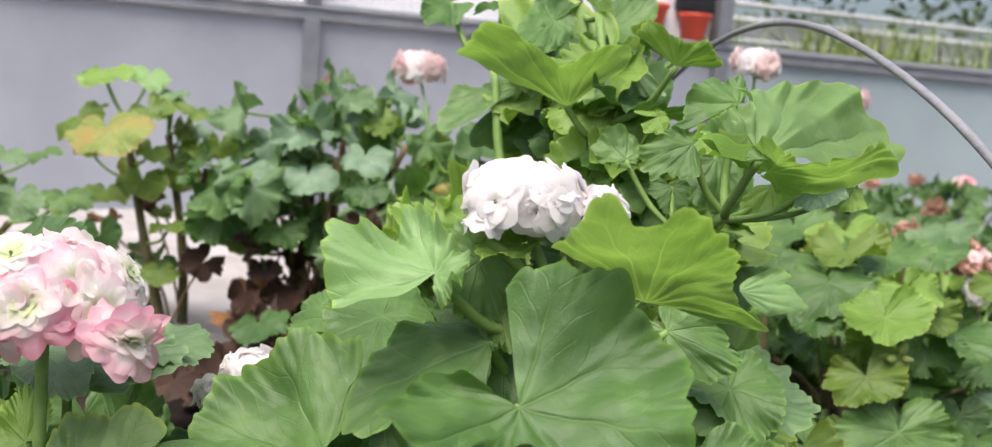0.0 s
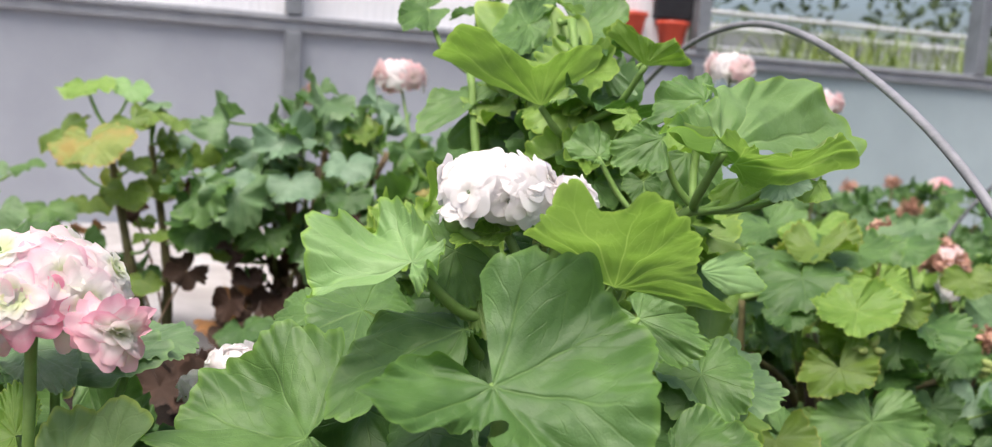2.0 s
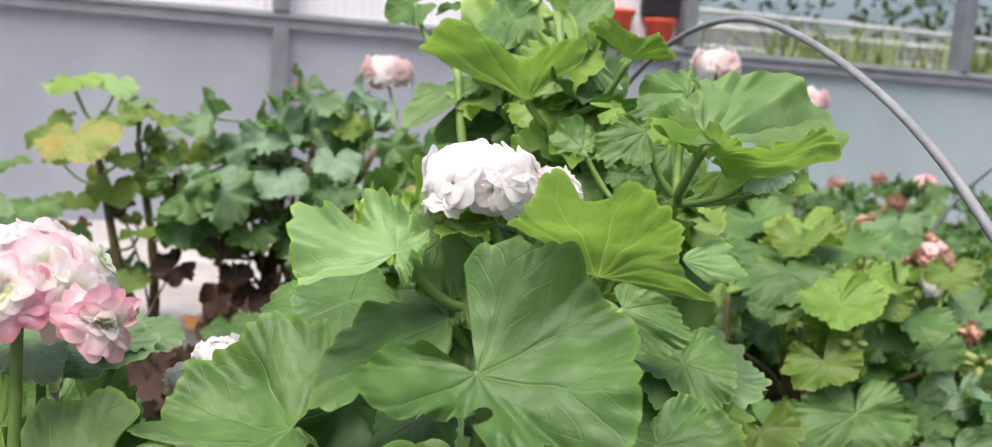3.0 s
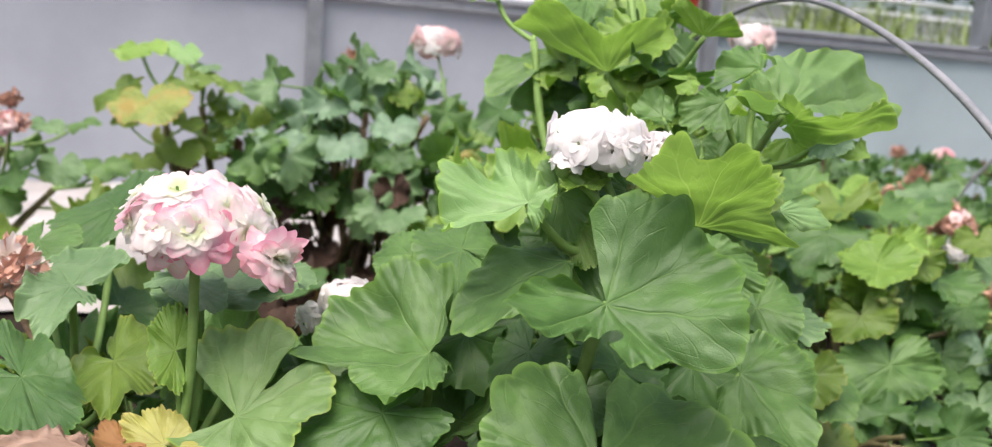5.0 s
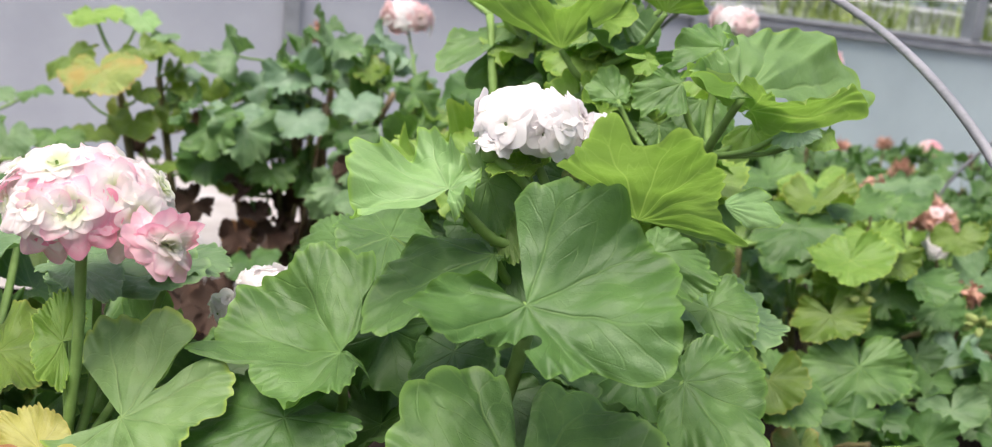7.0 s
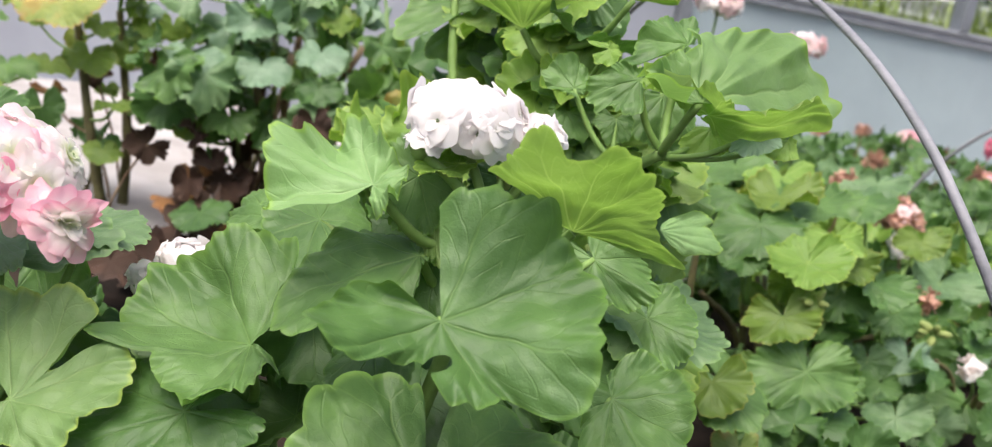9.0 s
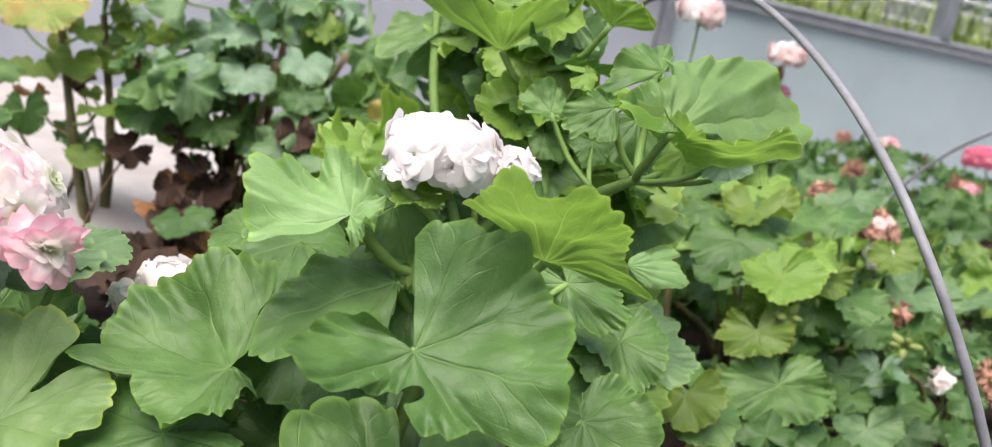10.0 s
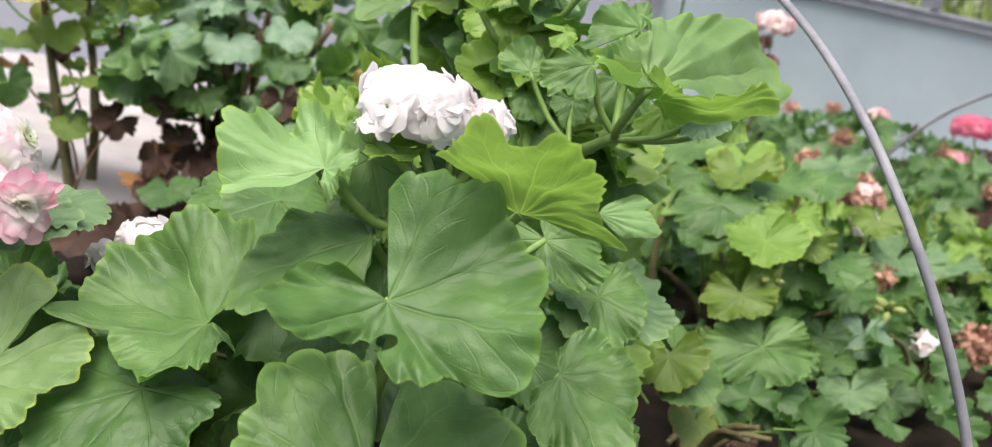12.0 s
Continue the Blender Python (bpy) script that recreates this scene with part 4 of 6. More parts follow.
hero(white, (0.1476, 0.4471, 0.1891), (0.2007, 0.4257, 0.1794), (0.1249, 0.4063, 0.1548), seed=42, gap=106, cup=-.05, ruffle=0.11, scallop=1.0, pleat=.7, mat='mid', lobes=(0.23, 0.25, 0.28, 0.32, 0.37, 0.43, 0.47, 0.52, 0.55, 0.57, 0.58, 0.57, 0.57, 0.57, 0.58, 0.60, 0.60, 0.61, 0.62, 0.62, 0.62, 0.63, 0.64, 0.64, 0.65, 0.67, 0.72, 0.78, 0.84, 0.86, 0.92, 0.99, 0.90, 0.82, 0.70, 0.63, 0.60, 0.59, 0.62, 0.60, 0.56, 0.52, 0.49, 0.40, 0.33, 0.31, 0.29, 0.27, 0.26))
hero(pink, (-0.1024, 0.4090, 0.1595), (-0.0444, 0.3944, 0.1631), (-0.1115, 0.3636, 0.1217), seed=43, gap=69, cup=.06, ruffle=0.10, scallop=.9, pleat=.5, mat='soft', lobes=(0.73, 0.85, 0.93, 0.98, 0.92, 0.89, 0.84, 0.80, 0.86, 0.88, 0.86, 0.85, 0.82, 0.72, 0.30, 0.74, 0.78, 0.82, 0.83, 0.82, 0.81, 0.80, 0.80, 0.62, 0.64, 0.64, 0.65, 0.65, 0.65, 0.58, 0.53, 0.48, 0.45, 0.39, 0.35, 0.33, 0.36, 0.39, 0.42, 0.45, 0.50, 0.50, 0.50, 0.51, 0.49, 0.47, 0.48, 0.52, 0.55))
hero(pink, (-0.145, 0.478, 0.202), (-0.147, 0.525, 0.227), (-0.092, 0.476, 0.212), seed=44, gap=40, cup=-.05, ruffle=0.11, mat='blue', lobes=(0.33, 0.35, 0.38, 0.43, 0.44, 0.49, 0.57, 0.65, 0.81, 0.82, 0.79, 0.75, 0.71, 0.72, 0.77, 0.81, 0.82, 0.89, 1.00, 1.00, 0.89, 0.80, 0.51, 0.23, 0.16))
hero(pink, (-0.220, 0.486, 0.198), (-0.267, 0.487, 0.201), (-0.219, 0.531, 0.213), seed=45, gap=40, cup=-.05, ruffle=0.13, mat='blue', lobes=(0.38, 0.47, 0.53, 0.65, 0.81, 0.96, 0.74, 0.68, 0.68, 0.62, 0.53, 0.49, 0.48, 0.50, 0.63, 0.90, 0.97, 1.00, 0.97, 0.94, 0.85, 0.80, 0.57, 0.35, 0.31))
hero(tall, (0.0813, 0.6420, 0.3398), (0.0873, 0.5894, 0.3996), (0.1610, 0.6460, 0.3352), seed=46, gap=229, cup=-.06, ruffle=.05, scallop=.5, pleat=.4, mat='lime', lobes=(0.96, 0.96, 0.96, 0.96, 0.97, 0.98, 0.99, 1.00, 1.00, 0.97, 0.88, 0.74, 0.66, 0.61, 0.57, 0.54, 0.52, 0.49, 0.47, 0.46, 0.46, 0.47, 0.47, 0.48, 0.50, 0.52, 0.54, 0.57, 0.59, 0.61, 0.64, 0.66, 0.68, 0.71, 0.74, 0.73, 0.70, 0.65, 0.58, 0.51, 0.36, 0.23, 0.16, 0.14, 0.12, 0.10, 0.09, 0.08, 0.08))
hero(tall, (0.085, 0.693, 0.341), (0.066, 0.795, 0.391), (0.187, 0.686, 0.395), seed=47, gap=60, cup=.3, ruffle=.08, mat='light', lobes=(0.12, 0.12, 0.12, 0.12, 0.12, 0.12, 0.12, 0.12, 0.12, 0.12, 0.12, 1.00, 0.89, 0.82, 0.77, 0.72, 0.29, 0.12, 0.12, 0.12, 0.12, 0.12, 0.12, 0.12, 0.12))
hero(tall, (0.1703, 0.5090, 0.3227), (0.1152, 0.5867, 0.4186), (0.2784, 0.5901, 0.3192), seed=210, gap=182, cup=-.06, ruffle=.11, scallop=.8, pleat=1.4, mat='fold', lobes=(0.10, 0.17, 0.28, 0.27, 0.26, 0.26, 0.25, 0.24, 0.24, 0.23, 0.23, 0.22, 0.21, 0.21, 0.21, 0.21, 0.21, 0.21, 0.21, 0.22, 0.22, 0.22, 0.22, 0.23, 0.35, 0.41, 0.43, 0.45, 0.48, 0.51, 0.55, 0.60, 0.65, 0.80, 0.90, 0.84, 0.93, 1.00, 0.96, 0.94, 0.85))
# front half of the same leaf, its lit-through underside coloured lime
hero(tall, (0.1790, 0.5261, 0.3163), (0.1839, 0.4622, 0.3499), (0.2509, 0.5338, 0.3205), seed=211, gap=12, cup=.05, ruffle=.09, scallop=.4, pleat=.4, stalk=False, mat='lime', lobes=(0.22, 0.19, 0.17, 0.16, 0.15, 0.14, 0.14, 0.15, 0.15, 0.17, 0.18, 0.23, 0.30, 0.53, 0.74, 0.42, 0.29, 0.33, 0.37, 0.38, 0.35, 0.31, 0.28, 0.26, 0.42, 0.44, 0.60, 0.63, 0.68, 0.76, 0.84, 0.97, 1.00, 0.64, 0.49, 0.41, 0.35, 0.30, 0.27, 0.26, 0.25))
hero(tall, (0.1700, 0.5694, 0.3478), (0.1339, 0.5815, 0.3673), (0.1926, 0.5949, 0.3738), seed=212, gap=111, cup=-.1, ruffle=.12, scallop=1.2, pleat=1.5, mat='mid', lobes=(0.16, 0.16, 0.16, 0.17, 0.18, 0.19, 0.22, 0.24, 0.28, 0.93, 1.00, 0.74, 0.69, 0.67, 0.64, 0.63, 0.63, 0.61, 0.56, 0.53, 0.51, 0.50, 0.50, 0.49, 0.49, 0.48, 0.47, 0.47, 0.47, 0.49, 0.49, 0.46, 0.42, 0.40, 0.27, 0.20, 0.16, 0.14, 0.12, 0.12, 0.10))
hero(tall, (0.1440, 0.5432, 0.3263), (0.1163, 0.5463, 0.3304), (0.1490, 0.5598, 0.3485), seed=213, gap=107, cup=-.08, ruffle=.14, scallop=1.6, pleat=2.0, mat='mid', lobes=(0.15, 0.23, 0.40, 0.73, 0.76, 0.79, 0.81, 0.79, 0.77, 0.77, 0.71, 0.97, 0.97, 0.99, 1.00, 0.98, 0.97, 0.96, 0.79, 0.63, 0.58, 0.56, 0.54, 0.53, 0.49, 0.41, 0.35, 0.33, 0.29, 0.28, 0.26, 0.26, 0.26, 0.26, 0.26, 0.24, 0.20, 0.17, 0.16, 0.15, 0.13))
hero(tall, (0.1412, 0.6146, 0.3674), (0.1535, 0.5995, 0.3940), (0.1716, 0.6238, 0.3586), seed=214, gap=212, cup=.1, ruffle=.1, scallop=.9, pleat=1.0, mat='light', lobes=(0.99, 0.99, 0.99, 0.99, 1.00, 0.96, 0.85, 0.75, 0.68, 0.61, 0.58, 0.53, 0.51, 0.50, 0.48, 0.47, 0.46, 0.45, 0.45, 0.45, 0.45, 0.45, 0.45, 0.48, 0.56, 0.70, 0.69, 0.69, 0.69, 0.69, 0.69, 0.69, 0.70, 0.72, 0.72, 0.73, 0.75, 0.80, 0.83, 0.86, 0.89))
hero(tall, (0.1149, 0.5836, 0.3132), (0.1008, 0.5928, 0.3248), (0.1297, 0.5924, 0.3242), seed=215, gap=22, cup=.1, ruffle=.14, scallop=1.4, pleat=1.5, mat='mid', lobes=(0.33, 0.29, 0.26, 0.26, 0.25, 0.25, 0.25, 0.26, 0.29, 0.32, 0.36, 0.41, 0.56, 0.68, 0.73, 0.80, 0.94, 1.00, 0.97, 0.96, 0.97, 1.00, 0.97, 0.97, 0.99, 0.93, 0.84, 0.77, 0.73, 0.66, 0.54, 0.50, 0.46, 0.43, 0.41, 0.38, 0.35, 0.33, 0.32, 0.33, 0.33))
hero(tall, (0.1712, 0.6173, 0.3167), (0.1711, 0.5991, 0.2875), (0.1367, 0.6173, 0.3167), seed=216, gap=149, cup=-.1, ruffle=.1, scallop=1.2, pleat=1.2, mat='mid', lobes=(0.31, 0.35, 0.39, 0.45, 0.57, 0.60, 0.62, 0.65, 0.68, 0.73, 0.77, 0.82, 0.81, 0.80, 0.81, 0.82, 0.85, 0.87, 0.91, 0.91, 0.91, 0.92, 0.93, 0.96, 1.00, 0.98, 0.92, 0.87, 0.83, 0.81, 0.77, 0.70, 0.64, 0.60, 0.56, 0.53, 0.47, 0.40, 0.34, 0.31, 0.28))
hero(tall, (0.2149, 0.5620, 0.3090), (0.2161, 0.5485, 0.2955), (0.1958, 0.5612, 0.3082), seed=217, gap=182, cup=-.1, ruffle=.12, scallop=1.2, pleat=1.2, mat='frost', lobes=(0.72, 0.72, 0.73, 0.75, 0.77, 0.80, 0.82, 0.81, 0.78, 0.75, 0.73, 0.72, 0.71, 0.71, 0.71, 0.70, 0.70, 0.71, 0.71, 0.73, 0.74, 0.77, 0.79, 0.85, 0.88, 0.96, 0.99, 0.99, 0.98, 0.98, 0.99, 1.00, 0.92, 0.85, 0.78, 0.72, 0.69, 0.64, 0.62, 0.60, 0.58))
hero(tall, (0.1958, 0.5809, 0.3060), (0.1955, 0.5646, 0.2870), (0.1707, 0.5810, 0.3062), seed=218, gap=182, cup=-.1, ruffle=.1, scallop=1.2, pleat=1.2, mat='light', lobes=(0.48, 0.48, 0.49, 0.50, 0.51, 0.54, 0.55, 0.58, 0.62, 0.64, 0.64, 0.64, 0.64, 0.65, 0.66, 0.68, 0.71, 0.73, 0.77, 0.79, 0.79, 0.80, 0.82, 0.83, 0.86, 0.90, 0.95, 1.00, 0.99, 0.96, 0.93, 0.91, 0.90, 0.81, 0.68, 0.56, 0.48, 0.45, 0.41, 0.38, 0.35))
hero(tall, (0.1168, 0.6762, 0.3731), (0.1119, 0.6609, 0.3406), (0.0809, 0.6783, 0.3775), seed=219, gap=178, cup=-.1, ruffle=.1, scallop=1.2, pleat=1.0, mat='blue', lobes=(0.35, 0.37, 0.39, 0.42, 0.45, 0.50, 0.56, 0.76, 1.00, 0.96, 0.91, 0.86, 0.81, 0.78, 0.75, 0.73, 0.72, 0.72, 0.75, 0.79, 0.84, 0.92, 0.94, 0.91, 0.89, 0.87, 0.83, 0.69, 0.62, 0.56, 0.53, 0.47, 0.45, 0.43, 0.33, 0.20, 0.15, 0.13, 0.11, 0.11, 0.09))
hero(tall, (0.1320, 0.6024, 0.3378), (0.1452, 0.6063, 0.3423), (0.1380, 0.5938, 0.3278), seed=220, gap=27, cup=.15, ruffle=.15, scallop=1.4, pleat=1.4, mat='light', lobes=(0.78, 0.82, 0.89, 0.90, 0.82, 0.70, 0.50, 0.44, 0.39, 0.34, 0.31, 0.31, 0.30, 0.30, 0.30, 0.33, 0.33, 0.37, 0.42, 0.48, 0.45, 0.43, 0.44, 0.44, 0.47, 0.50, 0.55, 0.58, 0.61, 0.64, 0.70, 0.81, 0.83, 0.82, 0.83, 0.85, 0.92, 1.00, 0.98, 0.87, 0.82))
hero(tall, (0.2358, 0.5711, 0.3071), (0.2399, 0.5638, 0.2925), (0.2195, 0.5692, 0.3034), seed=221, gap=89, cup=.1, ruffle=.1, scallop=1, pleat=1, mat='light', lobes=(0.25, 0.25, 0.24, 0.24, 0.25, 0.25, 0.27, 0.29, 0.31, 0.31, 0.31, 0.33, 0.35, 0.37, 0.43, 0.46, 0.58, 0.70, 0.74, 0.72, 0.72, 0.73, 0.76, 0.79, 0.78, 0.79, 0.81, 0.84, 0.88, 0.97, 1.00, 0.75, 0.57, 0.46, 0.41, 0.37, 0.33, 0.33, 0.30, 0.30, 0.29))
hero(tall, (0.1439, 0.5995, 0.2992), (0.1457, 0.5905, 0.2848), (0.1269, 0.5986, 0.2977), seed=222, gap=99, cup=-.1, ruffle=.1, scallop=1.2, pleat=1.2, mat='mid', lobes=(0.50, 0.50, 0.51, 0.53, 0.56, 0.59, 0.65, 0.65, 0.63, 0.63, 0.64, 0.67, 0.69, 0.74, 0.80, 0.87, 0.85, 0.84, 0.83, 0.85, 0.87, 0.92, 0.97, 1.00, 0.93, 0.86, 0.82, 0.80, 0.78, 0.77, 0.78, 0.81, 0.78, 0.76, 0.73, 0.71, 0.70, 0.71, 0.73, 0.76, 0.79))
hero(tall, (0.1168, 0.6272, 0.2955), (0.1148, 0.6160, 0.2775), (0.0956, 0.6283, 0.2972), seed=223, gap=76, cup=-.1, ruffle=.1, scallop=1.2, pleat=1.2, mat='mid', lobes=(0.70, 0.69, 0.70, 0.71, 0.74, 0.79, 0.84, 0.91, 0.88, 0.87, 0.87, 0.89, 0.93, 0.97, 1.00, 0.91, 0.86, 0.83, 0.81, 0.81, 0.82, 0.84, 0.74, 0.66, 0.58, 0.56, 0.53, 0.52, 0.51, 0.51, 0.52, 0.54, 0.53, 0.52, 0.52, 0.52, 0.54, 0.55, 0.59, 0.65, 0.71))
hero(tall, (0.149, 0.689, 0.373), (0.154, 0.668, 0.400), (0.180, 0.679, 0.360), seed=53, gap=150, scallop=.5, cup=-.08, ruffle=.045, mat='light', lobes=(0.12, 0.12, 0.12, 0.66, 1.00, 0.97, 0.96, 0.86, 0.77, 0.59, 0.46, 0.38, 0.43, 0.51, 0.65, 0.74, 0.79, 0.87, 0.92, 1.00, 0.54, 0.12, 0.12, 0.12, 0.12))
hero(tall, (0.053, 0.744, 0.353), (-0.007, 0.719, 0.330), (0.021, 0.800, 0.377), seed=54, gap=80, cup=-.1, ruffle=.08, mat='mid', lobes=(0.12, 0.12, 0.12, 0.12, 0.12, 0.21, 0.22, 0.24, 0.27, 0.33, 0.44, 0.98, 1.00, 0.83, 0.73, 0.61, 0.54, 0.50, 0.45, 0.40, 0.38, 0.38, 0.13, 0.12, 0.12))
hero(tall, (0.052, 0.762, 0.338), (0.047, 0.731, 0.295), (0.105, 0.766, 0.330), seed=55, gap=60, cup=-.1, ruffle=.08, mat='mid', lobes=(0.12, 0.12, 0.12, 0.12, 0.12, 0.19, 0.34, 0.49, 0.77, 0.95, 0.85, 0.77, 0.74, 0.74, 0.74, 0.77, 0.85, 1.00, 0.85, 0.74, 0.68, 0.40, 0.28, 0.17, 0.12))
hero(white, (0.062, 0.429, 0.286), (0.046, 0.418, 0.283), (0.063, 0.440, 0.289), seed=87, back=.6, gap=60, cup=.05, ruffle=0.13, mat='light')
hero(white, (0.046, 0.438, 0.276), (0.043, 0.428, 0.254), (0.063, 0.436, 0.270), seed=88, back=.7, gap=40, cup=-.05, ruffle=0.13, mat='mid')
hero(white, (0.055, 0.440, 0.263), (0.059, 0.431, 0.242), (0.069, 0.439, 0.258), seed=89, back=.7, gap=40, cup=-.05, ruffle=0.13, mat='lime')
hero(white, (0.084, 0.458, 0.277), (0.079, 0.450, 0.259), (0.100, 0.458, 0.274), seed=90, back=.7, gap=40, cup=-.05, ruffle=0.13, mat='dark')

# flowers of the near plants
flower_head(white, (0.0630, 0.4361, 0.3011), 0.0258, 0.0152, "single", ["white"], 38, 0.0116, 3, (0.075, 0.437, 0.255), 1.7, "dome of pure white florets")
flower_head(white, (0.0925, 0.436, 0.302), 0.011, 0.006, "single", ["white"], 7, 0.0095, 8, (0.075, 0.437, 0.26), 1.3, "loose white florets")
flower_head(white, (0.046, 0.420, 0.2925), 0.008, 0.005, "single", ["white"], 6, 0.0060, 5, (0.068, 0.436, 0.268), 1.3, "few small white florets")
flower_head(white, (-0.070, 0.527, 0.190), 0.018, 0.012, "single", ["white"], 24, 0.010, 6, (-0.03, 0.49, 0.12), 1.7, "small dome of white florets")
flower_head(white, (-0.093, 0.524, 0.178), 0.008, 0.008, "single", ["white"], 8, 0.009, 7, (-0.03, 0.49, 0.12), 1.7, "few white florets")
buds(white, (0.080, 0.430, 0.282), (0.075, 0.437, 0.26), 6, 0.0035, 4)
flower_head(pink, (-0.1330, 0.4344, 0.2458), 0.0375, 0.0235, "double", ["double", "double", "cream", "cream", "cream", "cream", "double", "cream", "cream", "cream", "double", "cream", "cream", "cream", "cream", "cream"], 16, 0.0185, 21, (-0.139, 0.428, 0.11), 1.72, "dome of double white florets rimmed in pink", 0.0026)
flower_head(pink, (-0.0868, 0.4083, 0.2392), 0.005, 0.005, "double", ["double"], 2, 0.0175, 23, None, 1.3, "hanging double pink and white florets", tilt=(0.5, -0.8, 0.1))
flower_head(pink, (-0.262, 0.497, 0.197), 0.016, 0.016, "double", ["salmon", "salmon", "salmon", "faded"], 26, 0.012, 22, (-0.215, 0.49, 0.10), 1.9, "withered salmon-brown flower head", 0.0022, STEM_DRY)

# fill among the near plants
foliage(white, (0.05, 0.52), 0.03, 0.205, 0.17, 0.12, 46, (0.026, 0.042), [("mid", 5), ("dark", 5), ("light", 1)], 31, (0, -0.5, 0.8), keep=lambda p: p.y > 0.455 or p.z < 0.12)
# mostly dark green under the pink head: shade between low leaves put into colour
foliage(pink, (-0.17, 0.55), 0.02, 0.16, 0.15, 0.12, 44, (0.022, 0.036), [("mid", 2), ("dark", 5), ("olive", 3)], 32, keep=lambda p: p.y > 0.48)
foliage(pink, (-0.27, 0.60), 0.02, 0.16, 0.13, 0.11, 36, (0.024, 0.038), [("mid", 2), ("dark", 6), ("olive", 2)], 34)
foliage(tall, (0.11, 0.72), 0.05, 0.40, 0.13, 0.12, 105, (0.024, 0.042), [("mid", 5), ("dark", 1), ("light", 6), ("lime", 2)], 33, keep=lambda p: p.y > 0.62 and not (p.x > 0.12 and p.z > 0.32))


def leggy_geranium(base, tips, label, seed, mats, size, per_tip, frilly=False, material=STEM_DARK, spread=0.06, drop=0.10):
    """Bare woody stems that carry their leaves at the ends."""
    g = thing("geranium", base, label, "geranium", "geraniums in the bed")
    rng = random.Random(seed)
    for tip in tips:
        b, t = Vector(base), Vector(tip)
        side = Vector((rng.uniform(-0.02, 0.02), rng.uniform(-0.02, 0.02), 0))
        main_stem(g, [b + side - Vector((0, 0, 0.01)), b * 0.6 + t * 0.4 + side * 1.2 + Vector((0, 0, 0.01)), t], 0.0075, 0.004, material)
        for _ in range(per_tip):
            h = rng.random()
            d = Vector((rng.gauss(0, 1), rng.gauss(0, 1), 0)).normalized()
            p = t + d * spread * rng.uniform(0.35, 1.1) + Vector((0, 0, 0.03 - drop * h))
            n = Vector((0, -0.35, 0.75)) + d * 0.5 + Vector((rng.gauss(0, 0.25), rng.gauss(0, 0.25), 0))
            fill_leaf(g, p, n, d + Vector((0, 0, -0.3)), rng.uniform(*size), rng.choices([m for m, _ in mats], [w for _, w in mats])[0], rng.randrange(8), frilly)
    return g


yellowing = leggy_geranium((-0.385, 1.22, 0), [(-0.465, 1.24, 0.28), (-0.41, 1.25, 0.26)], "leggy geranium with bare stems and yellowing leaves", 41,
                           [("mid", 2), ("olive", 4), ("light", 3)], (0.020, 0.028), 1)
hero(yellowing, (-0.453, 1.170, 0.268), (-0.427, 1.127, 0.247), (-0.399, 1.170, 0.283), seed=58, back=.95, gap=20, cup=-.08, ruffle=.07, mat='turning')
hero(yellowing, (-0.498, 1.250, 0.335), (-0.481, 1.217, 0.325), (-0.459, 1.250, 0.343), seed=121, back=.9, gap=25, cup=-.12, ruffle=.13, mat='light')
hero(yellowing, (-0.445, 1.270, 0.334), (-0.440, 1.252, 0.318), (-0.418, 1.270, 0.330), seed=122, back=.9, gap=25, cup=-.12, ruffle=.13, mat='pale')
hero(yellowing, (-0.410, 1.260, 0.314), (-0.402, 1.242, 0.307), (-0.388, 1.260, 0.316), seed=123, back=.9, gap=25, cup=-.12, ruffle=.13, mat='blue')
hero(yellowing, (-0.406, 1.240, 0.304), (-0.391, 1.201, 0.293), (-0.380, 1.240, 0.301), seed=124, back=.9, gap=25, cup=-.12, ruffle=.13, mat='olive')
hero(yellowing, (-0.366, 1.230, 0.295), (-0.360, 1.207, 0.287), (-0.339, 1.230, 0.288), seed=125, back=.9, gap=25, cup=-.12, ruffle=.13, mat='olive')
hero(yellowing, (-0.529, 1.250, 0.274), (-0.505, 1.218, 0.265), (-0.496, 1.250, 0.297), seed=126, back=.9, gap=25, cup=-.12, ruffle=.13, mat='olive')
hero(yellowing, (-0.390, 1.250, 0.272), (-0.382, 1.224, 0.256), (-0.375, 1.250, 0.269), seed=127, back=.9, gap=25, cup=-.12, ruffle=.13, mat='olive')
hero(yellowing, (-0.380, 1.260, 0.269), (-0.373, 1.239, 0.260), (-0.354, 1.260, 0.268), seed=128, back=.9, gap=25, cup=-.12, ruffle=.13, mat='frost')
hero(yellowing, (-0.515, 1.250, 0.232), (-0.507, 1.233, 0.227), (-0.494, 1.250, 0.233), seed=129, back=.9, gap=25, cup=-.12, ruffle=.13, mat='olive')
hero(yellowing, (-0.415, 1.210, 0.243), (-0.411, 1.193, 0.231), (-0.391, 1.210, 0.239), seed=130, back=.9, gap=25, cup=-.12, ruffle=.13, mat='olive')
hero(yellowing, (-0.368, 1.240, 0.249), (-0.367, 1.225, 0.236), (-0.346, 1.240, 0.243), seed=131, back=.9, gap=25, cup=-.12, ruffle=.13, mat='olive')
hero(yellowing, (-0.332, 1.220, 0.255), (-0.331, 1.219, 0.237), (-0.313, 1.220, 0.256), seed=132, back=.9, gap=25, cup=-.12, ruffle=.13, mat='olive')
hero(yellowing, (-0.308, 1.230, 0.256), (-0.315, 1.229, 0.239), (-0.289, 1.230, 0.249), seed=133, back=.9, gap=25, cup=-.12, ruffle=.13, mat='olive')
hero(yellowing, (-0.421, 1.200, 0.205), (-0.411, 1.179, 0.186), (-0.387, 1.200, 0.208), seed=134, back=.9, gap=25, cup=-.12, ruffle=.13, mat='olive')
